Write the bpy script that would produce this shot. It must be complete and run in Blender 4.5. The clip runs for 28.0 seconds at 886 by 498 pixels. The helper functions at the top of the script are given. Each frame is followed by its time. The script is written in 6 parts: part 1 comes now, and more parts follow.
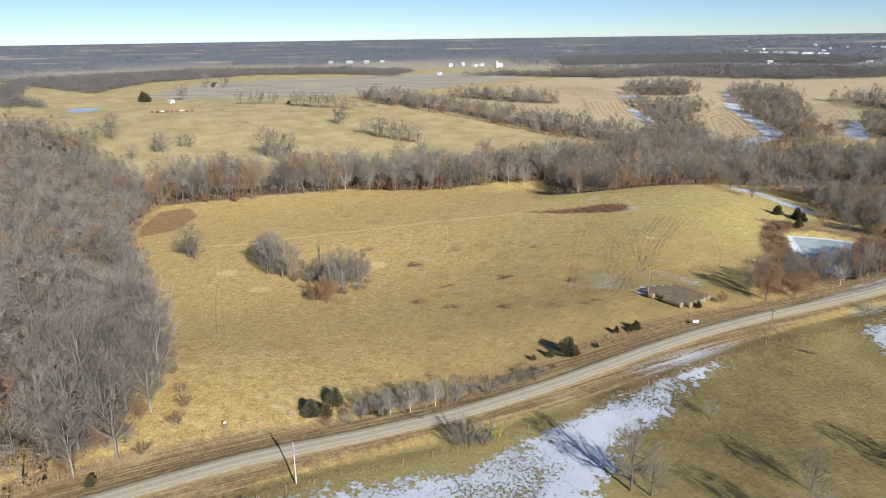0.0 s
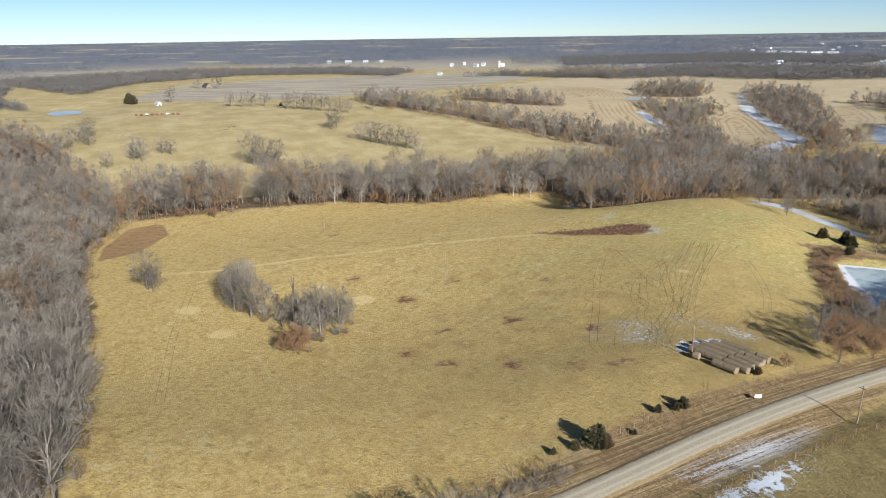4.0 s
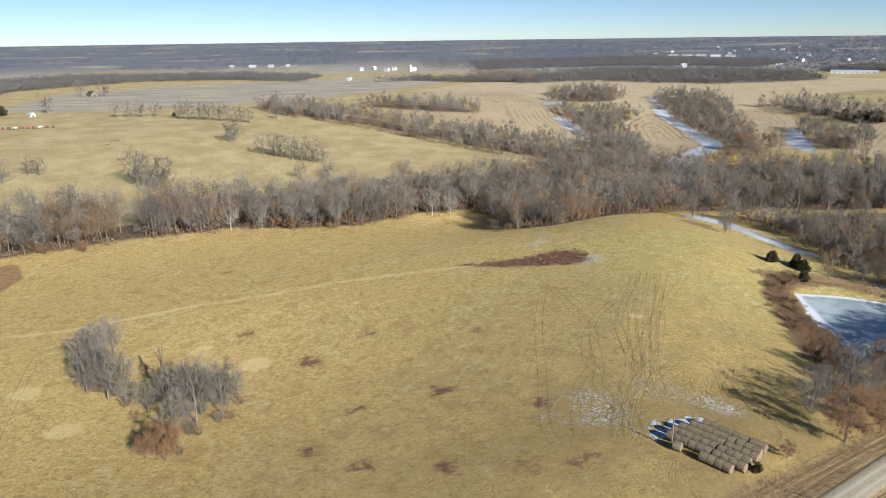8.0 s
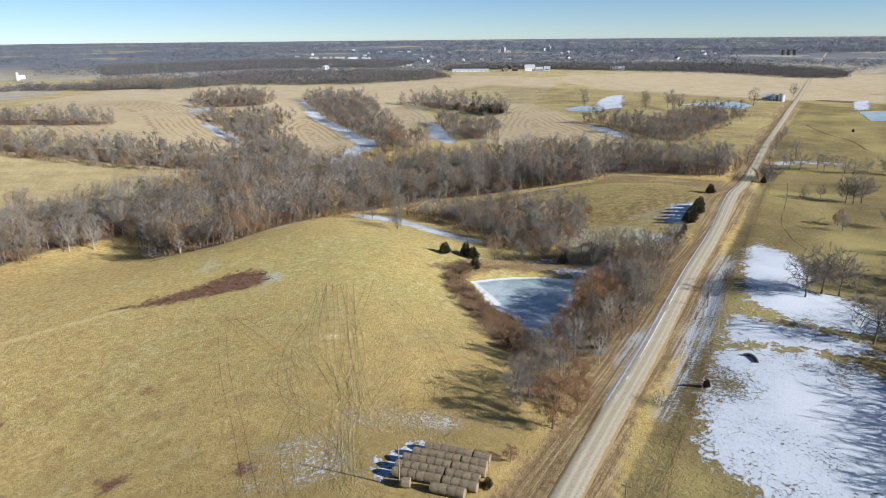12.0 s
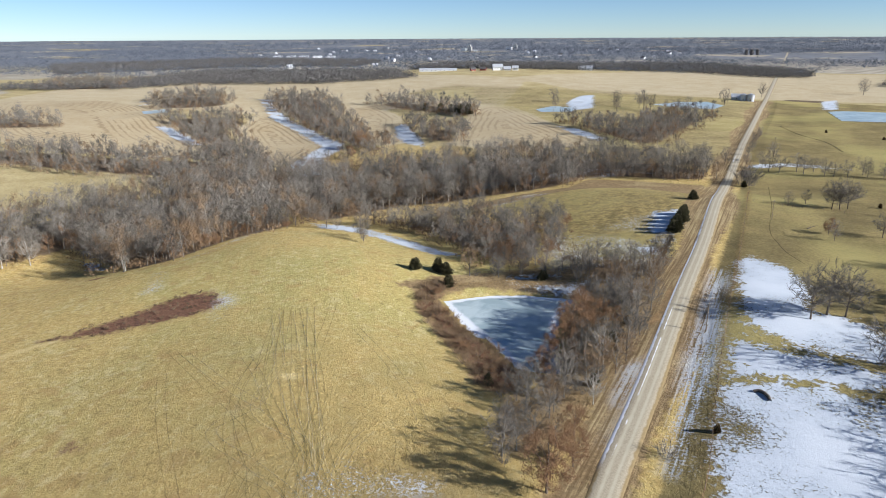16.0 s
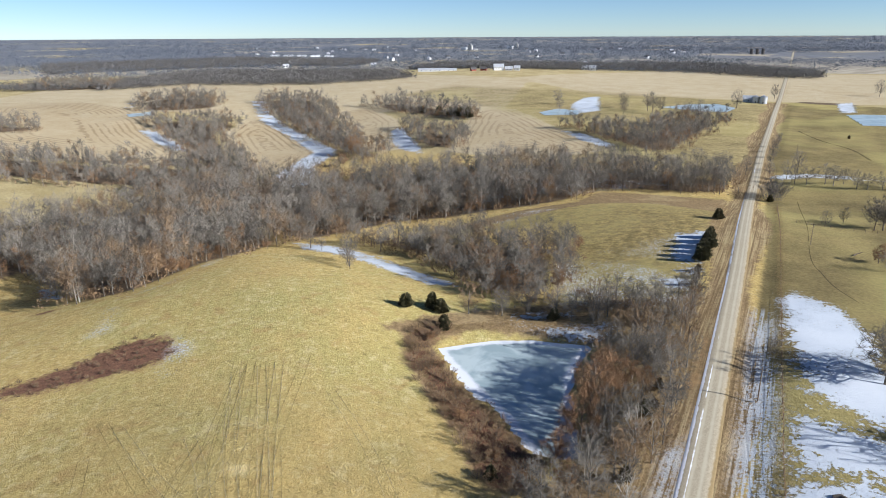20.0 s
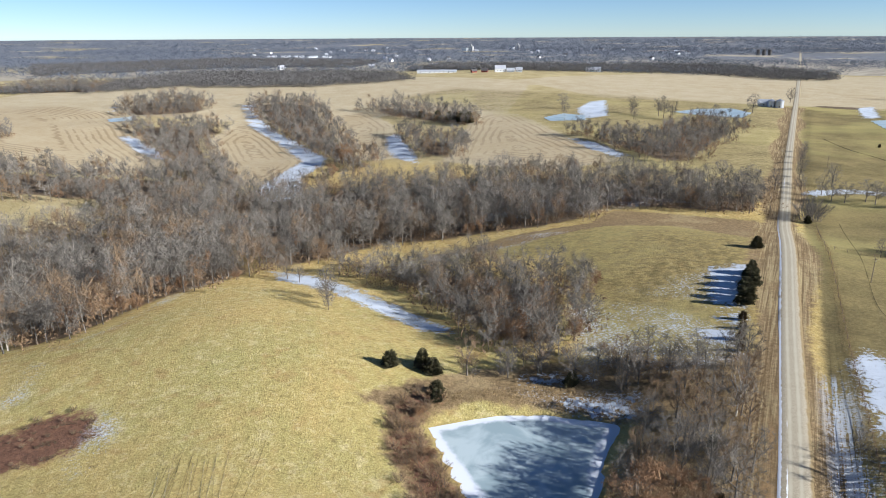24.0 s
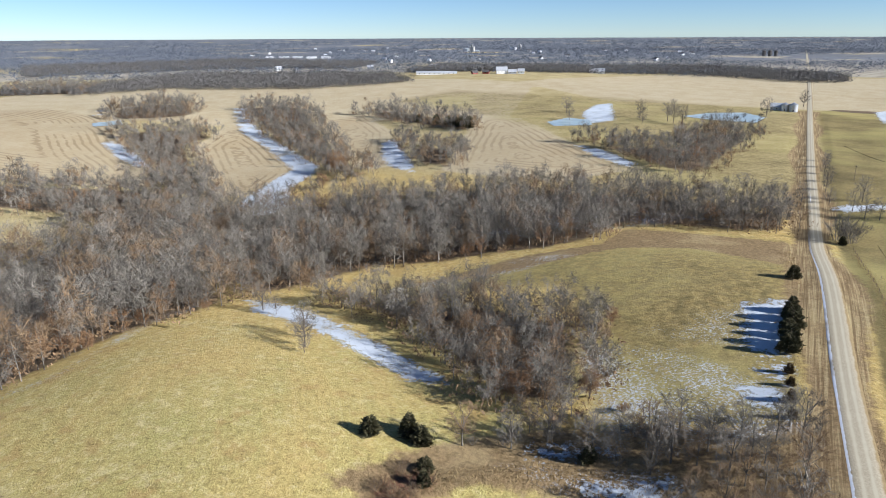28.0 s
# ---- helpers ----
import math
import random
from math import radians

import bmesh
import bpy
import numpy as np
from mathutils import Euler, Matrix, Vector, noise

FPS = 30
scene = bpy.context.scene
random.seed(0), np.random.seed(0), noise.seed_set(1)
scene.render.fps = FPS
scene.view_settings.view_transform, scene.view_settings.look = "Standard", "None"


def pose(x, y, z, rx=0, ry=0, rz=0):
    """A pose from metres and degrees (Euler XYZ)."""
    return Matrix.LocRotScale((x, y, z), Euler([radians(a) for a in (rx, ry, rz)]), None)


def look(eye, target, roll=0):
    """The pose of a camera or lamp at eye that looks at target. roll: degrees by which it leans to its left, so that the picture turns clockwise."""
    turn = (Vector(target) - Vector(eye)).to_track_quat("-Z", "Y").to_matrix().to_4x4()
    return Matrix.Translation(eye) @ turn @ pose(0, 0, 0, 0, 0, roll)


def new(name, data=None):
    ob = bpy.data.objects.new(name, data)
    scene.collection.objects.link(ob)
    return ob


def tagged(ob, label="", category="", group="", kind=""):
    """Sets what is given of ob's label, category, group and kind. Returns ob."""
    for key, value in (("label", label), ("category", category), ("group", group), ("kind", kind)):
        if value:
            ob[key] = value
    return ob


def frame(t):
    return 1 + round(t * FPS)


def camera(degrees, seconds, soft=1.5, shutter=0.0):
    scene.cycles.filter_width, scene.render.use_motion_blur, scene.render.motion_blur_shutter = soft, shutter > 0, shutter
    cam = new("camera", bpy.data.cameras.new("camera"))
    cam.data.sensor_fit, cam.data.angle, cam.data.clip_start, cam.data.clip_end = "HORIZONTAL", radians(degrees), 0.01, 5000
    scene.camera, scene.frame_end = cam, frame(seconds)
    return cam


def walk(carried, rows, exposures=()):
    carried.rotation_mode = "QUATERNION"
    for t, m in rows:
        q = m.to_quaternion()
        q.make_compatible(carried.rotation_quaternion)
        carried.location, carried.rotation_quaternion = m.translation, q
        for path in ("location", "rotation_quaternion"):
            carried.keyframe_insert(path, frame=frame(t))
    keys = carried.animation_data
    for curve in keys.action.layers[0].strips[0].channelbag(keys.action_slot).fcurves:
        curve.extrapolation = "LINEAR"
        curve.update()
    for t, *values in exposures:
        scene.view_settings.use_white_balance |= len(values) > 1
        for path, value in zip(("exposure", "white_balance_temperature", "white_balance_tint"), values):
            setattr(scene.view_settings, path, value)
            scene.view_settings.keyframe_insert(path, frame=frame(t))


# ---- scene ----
cam = camera(66.261, 28.0, soft=0.55)


def heading(x, y, z, left, down, roll):
    """A pose by heading: degrees left of the lane's line, degrees down, degrees of lean."""
    a, b = radians(left), radians(down)
    d = Vector((-math.sin(a) * math.cos(b), math.cos(a) * math.cos(b), -math.sin(b)))
    return look((x, y, z), Vector((x, y, z)) + d, roll)


# seconds, place, heading, tilt, lean
PATH = [
    (0, 95.78, -70.10, 62.31, 65.602, 17.443, -0.797),
    (0.5, 92.54, -68.48, 62.06, 65.594, 17.495, -0.825),
    (1, 89.15, -66.77, 61.85, 65.618, 17.523, -0.841),
    (1.5, 85.51, -64.90, 61.72, 65.631, 17.518, -0.843),
    (2, 81.53, -62.85, 61.67, 65.640, 17.494, -0.835),
    (2.5, 77.21, -60.61, 61.67, 65.644, 17.479, -0.818),
    (3, 72.57, -58.22, 61.71, 65.668, 17.493, -0.803),
    (3.5, 67.65, -55.73, 61.78, 65.684, 17.510, -0.806),
    (4, 62.55, -53.19, 61.88, 65.723, 17.501, -0.820),
    (4.5, 57.41, -50.64, 62.01, 65.734, 17.473, -0.839),
    (5, 52.35, -48.10, 62.15, 65.667, 17.436, -0.856),
    (5.5, 47.49, -45.62, 62.27, 65.473, 17.400, -0.864),
    (6, 42.96, -43.23, 62.38, 65.103, 17.375, -0.857),
    (6.5, 38.81, -40.98, 62.43, 64.460, 17.367, -0.827),
    (7, 35.03, -38.88, 62.41, 62.908, 17.364, -0.784),
    (7.5, 31.63, -36.94, 62.31, 60.767, 17.358, -0.742),
    (8, 28.57, -35.16, 62.15, 58.444, 17.330, -0.712),
    (8.5, 25.87, -33.51, 61.94, 56.109, 17.313, -0.697),
    (9, 23.50, -31.95, 61.69, 53.665, 17.317, -0.687),
    (9.5, 21.41, -30.46, 61.43, 50.776, 17.318, -0.677),
    (10, 19.53, -29.00, 61.18, 47.036, 17.326, -0.663),
    (10.5, 17.81, -27.55, 60.96, 42.892, 17.333, -0.645),
    (11, 16.20, -26.09, 60.78, 38.682, 17.342, -0.626),
    (11.5, 14.69, -24.59, 60.63, 34.133, 17.338, -0.600),
    (12, 13.28, -23.06, 60.51, 29.853, 17.350, -0.565),
    (12.5, 11.92, -21.48, 60.42, 27.690, 17.350, -0.535),
    (13, 10.64, -19.80, 60.34, 26.720, 17.350, -0.504),
    (13.5, 9.42, -18.00, 60.26, 26.559, 17.353, -0.475),
    (14, 8.23, -16.05, 60.19, 26.825, 17.364, -0.446),
    (14.5, 7.03, -13.92, 60.11, 27.133, 17.386, -0.420),
    (15, 5.80, -11.58, 60.04, 27.102, 17.424, -0.396),
    (15.5, 4.49, -9.02, 59.98, 27.090, 17.434, -0.374),
    (16, 3.08, -6.22, 59.95, 27.064, 17.442, -0.357),
    (16.5, 1.57, -3.21, 59.96, 27.039, 17.456, -0.348),
    (17, 0.00, -0.00, 60.00, 27.000, 17.486, -0.344),
    (17.5, -1.58, 3.36, 60.09, 27.005, 17.488, -0.347),
    (18, -3.17, 6.88, 60.20, 27.008, 17.489, -0.349),
    (18.5, -4.76, 10.55, 60.31, 27.027, 17.490, -0.351),
    (19, -6.35, 14.32, 60.41, 27.054, 17.497, -0.351),
    (19.5, -7.94, 18.16, 60.47, 27.078, 17.517, -0.349),
    (20, -9.55, 22.04, 60.51, 27.103, 17.551, -0.345),
    (20.5, -11.22, 25.95, 60.53, 27.119, 17.554, -0.339),
    (21, -12.97, 29.93, 60.53, 27.156, 17.536, -0.333),
    (21.5, -14.78, 33.99, 60.51, 27.157, 17.515, -0.326),
    (22, -16.64, 38.13, 60.45, 27.160, 17.501, -0.324),
    (22.5, -18.54, 42.30, 60.39, 27.163, 17.495, -0.326),
    (23, -20.44, 46.48, 60.35, 27.165, 17.494, -0.330),
    (23.5, -22.32, 50.64, 60.35, 27.167, 17.498, -0.333),
    (24, -24.17, 54.76, 60.40, 27.168, 17.506, -0.334),
    (24.5, -25.93, 58.76, 60.52, 27.189, 17.505, -0.327),
    (25, -27.56, 62.58, 60.68, 27.201, 17.488, -0.314),
    (25.5, -29.01, 66.13, 60.81, 27.212, 17.471, -0.292),
    (26, -30.33, 69.38, 60.89, 27.237, 17.479, -0.273),
    (26.5, -31.53, 72.33, 60.90, 27.281, 17.482, -0.264),
    (27, -32.66, 75.03, 60.87, 27.262, 17.493, -0.267),
    (27.5, -33.75, 77.56, 60.80, 27.276, 17.498, -0.281),
    (28, -34.82, 80.01, 60.72, 27.274, 17.487, -0.305)]
# the clip's own camera opens up a little and cools as it turns north
walk(cam, [(row[0], heading(*row[1:])) for row in PATH], [(0, 0.86, 6620, 10), (7, 0.85, 6600, 10), (12, 0.92, 6450, 10), (20, 1.0, 6330, 10), (28, 1.04, 6250, 10)])

# ==== world ====
SUN_ELEVATION, SUN_SIDE = radians(25.0), radians(87.0)  # the sun stands low, to the lane's right-hand side
sky_world = bpy.data.worlds.new("sky")
sky_world.use_nodes = True
scene.world = sky_world
_n = sky_world.node_tree.nodes
_sky = _n.new("ShaderNodeTexSky")
_sky.sky_type, _sky.sun_disc = "NISHITA", False
_sky.sun_elevation, _sky.sun_rotation = SUN_ELEVATION, SUN_SIDE
_sky.air_density, _sky.dust_density, _sky.ozone_density = 0.82, 0.05, 4.5
_sky.altitude = 2500
sky_world.node_tree.links.new(_sky.outputs[0], _n["Background"].inputs[0])
_n["Background"].inputs[1].default_value = 0.057
sun_data = bpy.data.lights.new("sun", "SUN")
sun_data.energy, sun_data.angle, sun_data.color = 4.8, radians(0.55), (1.0, 0.985, 0.985)
sun = new("sun", sun_data)
sun.matrix_world = look((math.sin(SUN_SIDE) * math.cos(SUN_ELEVATION) * 500, math.cos(SUN_SIDE) * math.cos(SUN_ELEVATION) * 500, math.sin(SUN_ELEVATION) * 500), (0, 0, 0))


# ---- materials ----
class Nodes:
    """A short way to write node materials."""

    def __init__(self, name):
        self.mat = bpy.data.materials.new(name)
        self.mat.use_nodes = True
        self.tree = self.mat.node_tree
        self.bsdf = self.tree.nodes["Principled BSDF"]

    def put(self, socket, value):
        if isinstance(value, bpy.types.NodeSocket):
            self.tree.links.new(value, socket)
        elif value is not None:
            socket.default_value = (*value, 1.0) if isinstance(value, tuple) and len(value) == 3 and socket.type == "RGBA" else value

    def position(self):
        return self.tree.nodes.new("ShaderNodeNewGeometry").outputs["Position"]

    def island(self):
        return self.tree.nodes.new("ShaderNodeNewGeometry").outputs["Random Per Island"]

    def one(self):
        return self.tree.nodes.new("ShaderNodeObjectInfo").outputs["Random"]

    def attr(self, name):
        node = self.tree.nodes.new("ShaderNodeAttribute")
        node.attribute_name = name
        return node.outputs["Fac"]

    def noise(self, scale, detail=4.0, rough=0.55, vector=None, warp=0.0):
        node = self.tree.nodes.new("ShaderNodeTexNoise")
        self.put(node.inputs["Vector"], vector or self.position())
        node.inputs["Scale"].default_value, node.inputs["Detail"].default_value = scale, detail
        node.inputs["Roughness"].default_value, node.inputs["Distortion"].default_value = rough, warp
        return node.outputs["Fac"]

    def stretch(self, scale, turn=0.0, vector=None):
        node = self.tree.nodes.new("ShaderNodeMapping")
        self.put(node.inputs["Vector"], vector or self.position())
        node.vector_type = "TEXTURE"
        node.inputs["Rotation"].default_value, node.inputs["Scale"].default_value = (0, 0, turn), tuple(1 / max(v, 0.01) for v in scale)
        return node.outputs["Vector"]

    def math(self, op, a, b=0.0, c=0.0):
        node = self.tree.nodes.new("ShaderNodeMath")
        node.operation = op
        for socket, value in zip(node.inputs, (a, b, c)):
            self.put(socket, value)
        return node.outputs[0]

    def ramp(self, value, low, high, out_low=0.0, out_high=1.0):
        node = self.tree.nodes.new("ShaderNodeMapRange")
        node.interpolation_type = "SMOOTHSTEP"
        for socket, v in zip(node.inputs, (value, low, high, out_low, out_high)):
            self.put(socket, v)
        return node.outputs[0]

    def mix(self, fac, a, b):
        node = self.tree.nodes.new("ShaderNodeMix")
        node.data_type = "RGBA"
        self.put(node.inputs[0], fac), self.put(node.inputs[6], a), self.put(node.inputs[7], b)
        return node.outputs[2]

    def bump(self, height, strength, distance):
        node = self.tree.nodes.new("ShaderNodeBump")
        self.put(node.inputs["Height"], height)
        node.inputs["Strength"].default_value, node.inputs["Distance"].default_value = strength, distance
        self.tree.links.new(node.outputs[0], self.bsdf.inputs["Normal"])

    def done(self, color, rough=0.9, metal=0.0, spec=0.2):
        self.put(self.bsdf.inputs["Base Color"], color)
        self.put(self.bsdf.inputs["Roughness"], rough)
        self.put(self.bsdf.inputs["Metallic"], metal)
        self.put(self.bsdf.inputs["Specular IOR Level"], spec)
        return self.mat


def varied(name, a, b, scale=2.0, rough=0.9, metal=0.0, spec=0.2, island=False, bump=0.0):
    """A surface between two colours: by fine grain and by large blotches, or piece by piece."""
    n = Nodes(name)
    fine, wide = n.noise(scale, 6), n.noise(scale * 0.12, 3)
    fac = n.ramp(n.math("ADD", n.math("MULTIPLY", fine, 0.6), n.math("MULTIPLY", wide, 0.4)), 0.35, 0.65)
    if island:
        fac = n.math("ADD", n.math("MULTIPLY", fac, 0.4), n.math("MULTIPLY", n.island(), 0.6))
    if bump:
        n.bump(fine, 0.6, bump)
    return n.done(n.mix(fac, a, b), rough, metal, spec)


def twig_material(name, a, b):
    """Bare wood whose tone changes from tree to tree, a little within a crown, and least from twig to twig."""
    n = Nodes(name)
    tree = n.math("FRACT", n.math("ADD", n.attr("tone"), n.one()))
    fac = n.math("ADD", n.math("MULTIPLY", tree, 0.55), n.math("MULTIPLY", n.ramp(n.noise(0.22, 3), 0.3, 0.7), 0.3))
    fac = n.math("ADD", fac, n.math("MULTIPLY", n.island(), 0.15))
    return n.done(n.mix(fac, a, b), 0.9, 0.0, 0.15)


def ground_material():
    n = Nodes("ground")
    pos = n.position()
    huge, wide, mid = n.noise(0.012, 3), n.noise(0.05, 4, 0.6), n.noise(0.35, 5, 0.65)
    fine, tuft = n.noise(2.2, 5, 0.7), n.noise(0.9, 6, 0.75)
    # hay field: straw over a thin green sole, mown in long lines
    rows = n.noise(1.0, 4, 0.6, n.stretch((0.02, 0.55, 0.02), radians(130)))
    straw = n.mix(n.ramp(tuft, 0.3, 0.7), STRAW_DARK, STRAW)
    green = n.mix(n.ramp(fine, 0.3, 0.7), GRASS_DARK, GRASS)
    lush = n.math("ADD", n.math("MULTIPLY", wide, 0.45), n.math("ADD", n.math("MULTIPLY", huge, 0.35), n.math("MULTIPLY", rows, 0.2)))
    lush = n.math("ADD", lush, n.math("MULTIPLY", n.attr("green"), 0.16))
    hay = n.mix(n.ramp(lush, 0.42, 0.78), straw, green)
    hay = n.mix(n.ramp(n.math("ADD", mid, n.math("MULTIPLY", wide, 0.4)), 0.72, 0.92, 0.0, 0.55), hay, PALE_STRAW)
    hay = n.mix(n.ramp(n.math("ADD", n.noise(0.16, 4, 0.6), n.math("MULTIPLY", huge, 0.3)), 0.68, 0.84, 0.0, 0.65), hay, DULL_BROWN)
    blades = n.noise(3.2, 6, 0.85, n.stretch((1.0, 0.45, 1.0), radians(20)))
    hay = n.mix(n.ramp(n.math("ADD", n.math("MULTIPLY", blades, 0.65), n.math("MULTIPLY", fine, 0.35)), 0.40, 0.47, 0.55, 0.0), hay, GRASS_DARK)
    hay = n.mix(n.ramp(blades, 0.56, 0.66, 0.0, 0.5), hay, PALE_STRAW)
    swath = n.noise(1.0, 3, 0.7, n.stretch((0.025, 1.1, 0.02), radians(128), n.position()))
    some = n.ramp(n.noise(0.03, 4, 0.6), 0.42, 0.62)
    hay = n.mix(n.math("MULTIPLY", some, n.ramp(swath, 0.53, 0.64, 0.0, 0.16)), hay, PALE_STRAW)
    hay = n.mix(n.math("MULTIPLY", some, n.ramp(swath, 0.36, 0.46, 0.16, 0.0)), hay, GRASS_DARK)
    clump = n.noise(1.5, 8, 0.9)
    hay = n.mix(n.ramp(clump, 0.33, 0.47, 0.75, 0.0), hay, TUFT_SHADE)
    hay = n.mix(n.ramp(n.noise(0.22, 6, 0.75), 0.56, 0.7, 0.0, 0.45), hay, DULL_BROWN)
    hay = n.mix(n.ramp(clump, 0.56, 0.7, 0.0, 0.6), hay, PALE_STRAW)
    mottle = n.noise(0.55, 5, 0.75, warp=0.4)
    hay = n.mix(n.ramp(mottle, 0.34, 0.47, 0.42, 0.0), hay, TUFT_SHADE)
    hay = n.mix(n.ramp(mottle, 0.54, 0.66, 0.0, 0.4), hay, PALE_STRAW)
    hay = n.mix(n.math("MULTIPLY", n.attr("worn"), n.ramp(n.math("ADD", n.math("MULTIPLY", wide, 0.5), n.math("MULTIPLY", tuft, 0.5)), 0.34, 0.6)), hay, WORN)
    worn_out = n.mix(n.ramp(n.math("ADD", n.math("MULTIPLY", wide, 0.5), n.math("MULTIPLY", tuft, 0.5)), 0.38, 0.62), PASTURE, PASTURE_PALE)
    hay = n.mix(n.math("MULTIPLY", n.attr("grazed"), 0.7), hay, worn_out)
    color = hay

    def lay(color, name, over, edge, rag, grain=None, most=1.0):
        d = n.math("ADD", n.attr(name), n.math("MULTIPLY", n.math("SUBTRACT", grain or tuft, 0.5), rag))
        return n.mix(n.ramp(d, -edge, edge, 0.0, most), color, over)

    # harvested crop land in drilled, curving rows
    bent = n.noise(0.006, 2)
    # the drill went round and round along the field's edge
    turns = n.math("ADD", n.math("MULTIPLY", n.attr("rowed"), 1.15), n.math("MULTIPLY", n.noise(0.025, 3), 9.0))
    line = n.math("ADD", n.math("MULTIPLY", n.math("SINE", turns), 0.5), 0.5)
    line = n.math("MULTIPLY", n.math("MULTIPLY", line, n.ramp(n.attr("rowed"), 0.0, 5.0)), n.ramp(n.noise(0.022, 4, 0.7), 0.32, 0.55, 0.25, 1.0))
    crop = n.mix(n.ramp(n.math("ADD", n.math("MULTIPLY", mid, 0.5), n.math("MULTIPLY", wide, 0.5)), 0.3, 0.7), STUBBLE, STUBBLE_PALE)
    crop = n.mix(n.ramp(n.math("ADD", line, n.math("MULTIPLY", mid, 0.25)), 0.6, 1.0, 0.0, 0.62), crop, STUBBLE_DARK)
    crop = n.mix(n.ramp(n.attr("rowed"), -4.0, 14.0, 0.0, 0.25), crop, ROUGH)
    crop = n.mix(n.ramp(bent, 0.4, 0.65, 0.0, 0.35), crop, STUBBLE_PALE)
    color = lay(color, "crop", crop, 2.0, 10.0, wide)
    swathe = n.noise(1.0, 3, 0.6, n.stretch((0.006, 0.09, 0.02), radians(70)))
    grey = n.mix(n.ramp(n.math("ADD", n.math("MULTIPLY", mid, 0.4), n.math("MULTIPLY", swathe, 0.6)), 0.4, 0.6), GREY_FIELD_DARK, GREY_FIELD)
    grey = n.mix(n.ramp(n.noise(0.008, 3), 0.55, 0.68, 0.0, 0.6), grey, PASTURE_PALE)
    color = lay(color, "grey", grey, 6.0, 9.0, wide)
    olive = n.mix(n.ramp(n.math("ADD", n.math("MULTIPLY", tuft, 0.5), n.math("MULTIPLY", wide, 0.5)), 0.35, 0.65), OLIVE_DARK, OLIVE)
    olive = n.mix(n.ramp(huge, 0.45, 0.65, 0.0, 0.35), olive, GRASS)
    color = lay(color, "olive", olive, 2.0, 6.0, mid)
    # far wooded ground; its blue-grey is haze painted in, growing with distance
    hazy_timber = n.math("MULTIPLY", n.ramp(n.attr("distance"), 1300.0, 1900.0), n.ramp(n.noise(0.0035, 4, 0.6), 0.55, 0.63, 0.9, 0.0))
    color = n.mix(hazy_timber, color, n.mix(n.ramp(wide, 0.3, 0.7), HAZY_TIMBER_DARK, HAZY_TIMBER))
    rough = n.mix(n.ramp(tuft, 0.3, 0.7), ROUGH_DARK, ROUGH)
    rough = n.mix(n.ramp(wide, 0.5, 0.7, 0.0, 0.25), rough, PALE_STRAW)
    # beside the lane the mower and the plough leave long streaks
    streak = n.noise(1.0, 4, 0.65, n.stretch((1.7, 0.04, 0.1)))
    rough = n.mix(n.math("MULTIPLY", n.attr("verge"), n.ramp(streak, 0.52, 0.64, 0.0, 0.3)), rough, PALE_STRAW)
    rough = n.mix(n.math("MULTIPLY", n.attr("verge"), n.ramp(streak, 0.40, 0.50, 0.8, 0.0)), rough, ROUGH_DARK)
    color = lay(color, "rough", rough, 1.2, 6.0, mid)
    bits = n.math("ADD", n.math("MULTIPLY", mid, 0.6), n.math("MULTIPLY", tuft, 0.4))
    brown = n.mix(n.ramp(tuft, 0.3, 0.7), WEED_DARK, WEED)
    color = lay(color, "weeds", brown, 1.6, 17.0, bits)
    litter = n.mix(n.ramp(n.noise(0.7, 6, 0.7), 0.3, 0.7), LITTER_DARK, LITTER)
    color = lay(color, "litter", litter, 3.0, 10.0, mid)
    soil = n.mix(n.ramp(mid, 0.3, 0.7), SOIL_DARK, SOIL)
    color = lay(color, "soil", soil, 0.8, 3.0, mid)
    pale = n.mix(n.ramp(tuft, 0.3, 0.7), STRAW, PALE_STRAW)
    color = lay(color, "pale", pale, 1.0, 4.0, mid, 0.8)
    snow = n.mix(n.ramp(wide, 0.3, 0.7), (0.42, 0.47, 0.525), (0.55, 0.59, 0.63))
    bits = n.math("ADD", n.math("MULTIPLY", bits, 0.6), n.math("MULTIPLY", n.noise(1.1, 6, 0.8), 0.42))
    white = n.ramp(n.math("ADD", n.attr("snow"), n.math("MULTIPLY", n.math("SUBTRACT", bits, 0.5), 33.0)), -0.5, 0.5)
    holes = n.ramp(n.math("ADD", n.noise(1.7, 5, 0.8), n.math("MULTIPLY", n.math("SUBTRACT", wide, 0.5), 0.7)), 0.32, 0.40)
    white = n.math("MULTIPLY", white, holes)
    color = n.mix(white, color, snow)
    flecks = n.math("ADD", n.math("MULTIPLY", n.noise(1.6, 5, 0.75), 0.7), n.math("MULTIPLY", wide, 0.3))
    flecks = n.math("ADD", flecks, n.math("MULTIPLY", n.attr("verge"), n.math("MULTIPLY", n.math("SUBTRACT", streak, 0.40), 0.7)))
    color = n.mix(n.math("MULTIPLY", n.ramp(n.attr("frost"), -2.0, 3.0), n.ramp(flecks, 0.505, 0.59)), color, snow)
    n.bump(n.math("MULTIPLY", n.math("ADD", n.math("MULTIPLY", fine, 0.6), tuft), n.ramp(white, 0.0, 1.0, 1.0, 0.25)), 1.0, 0.5)
    return n.done(color, 0.95, 0.0, 0.1)


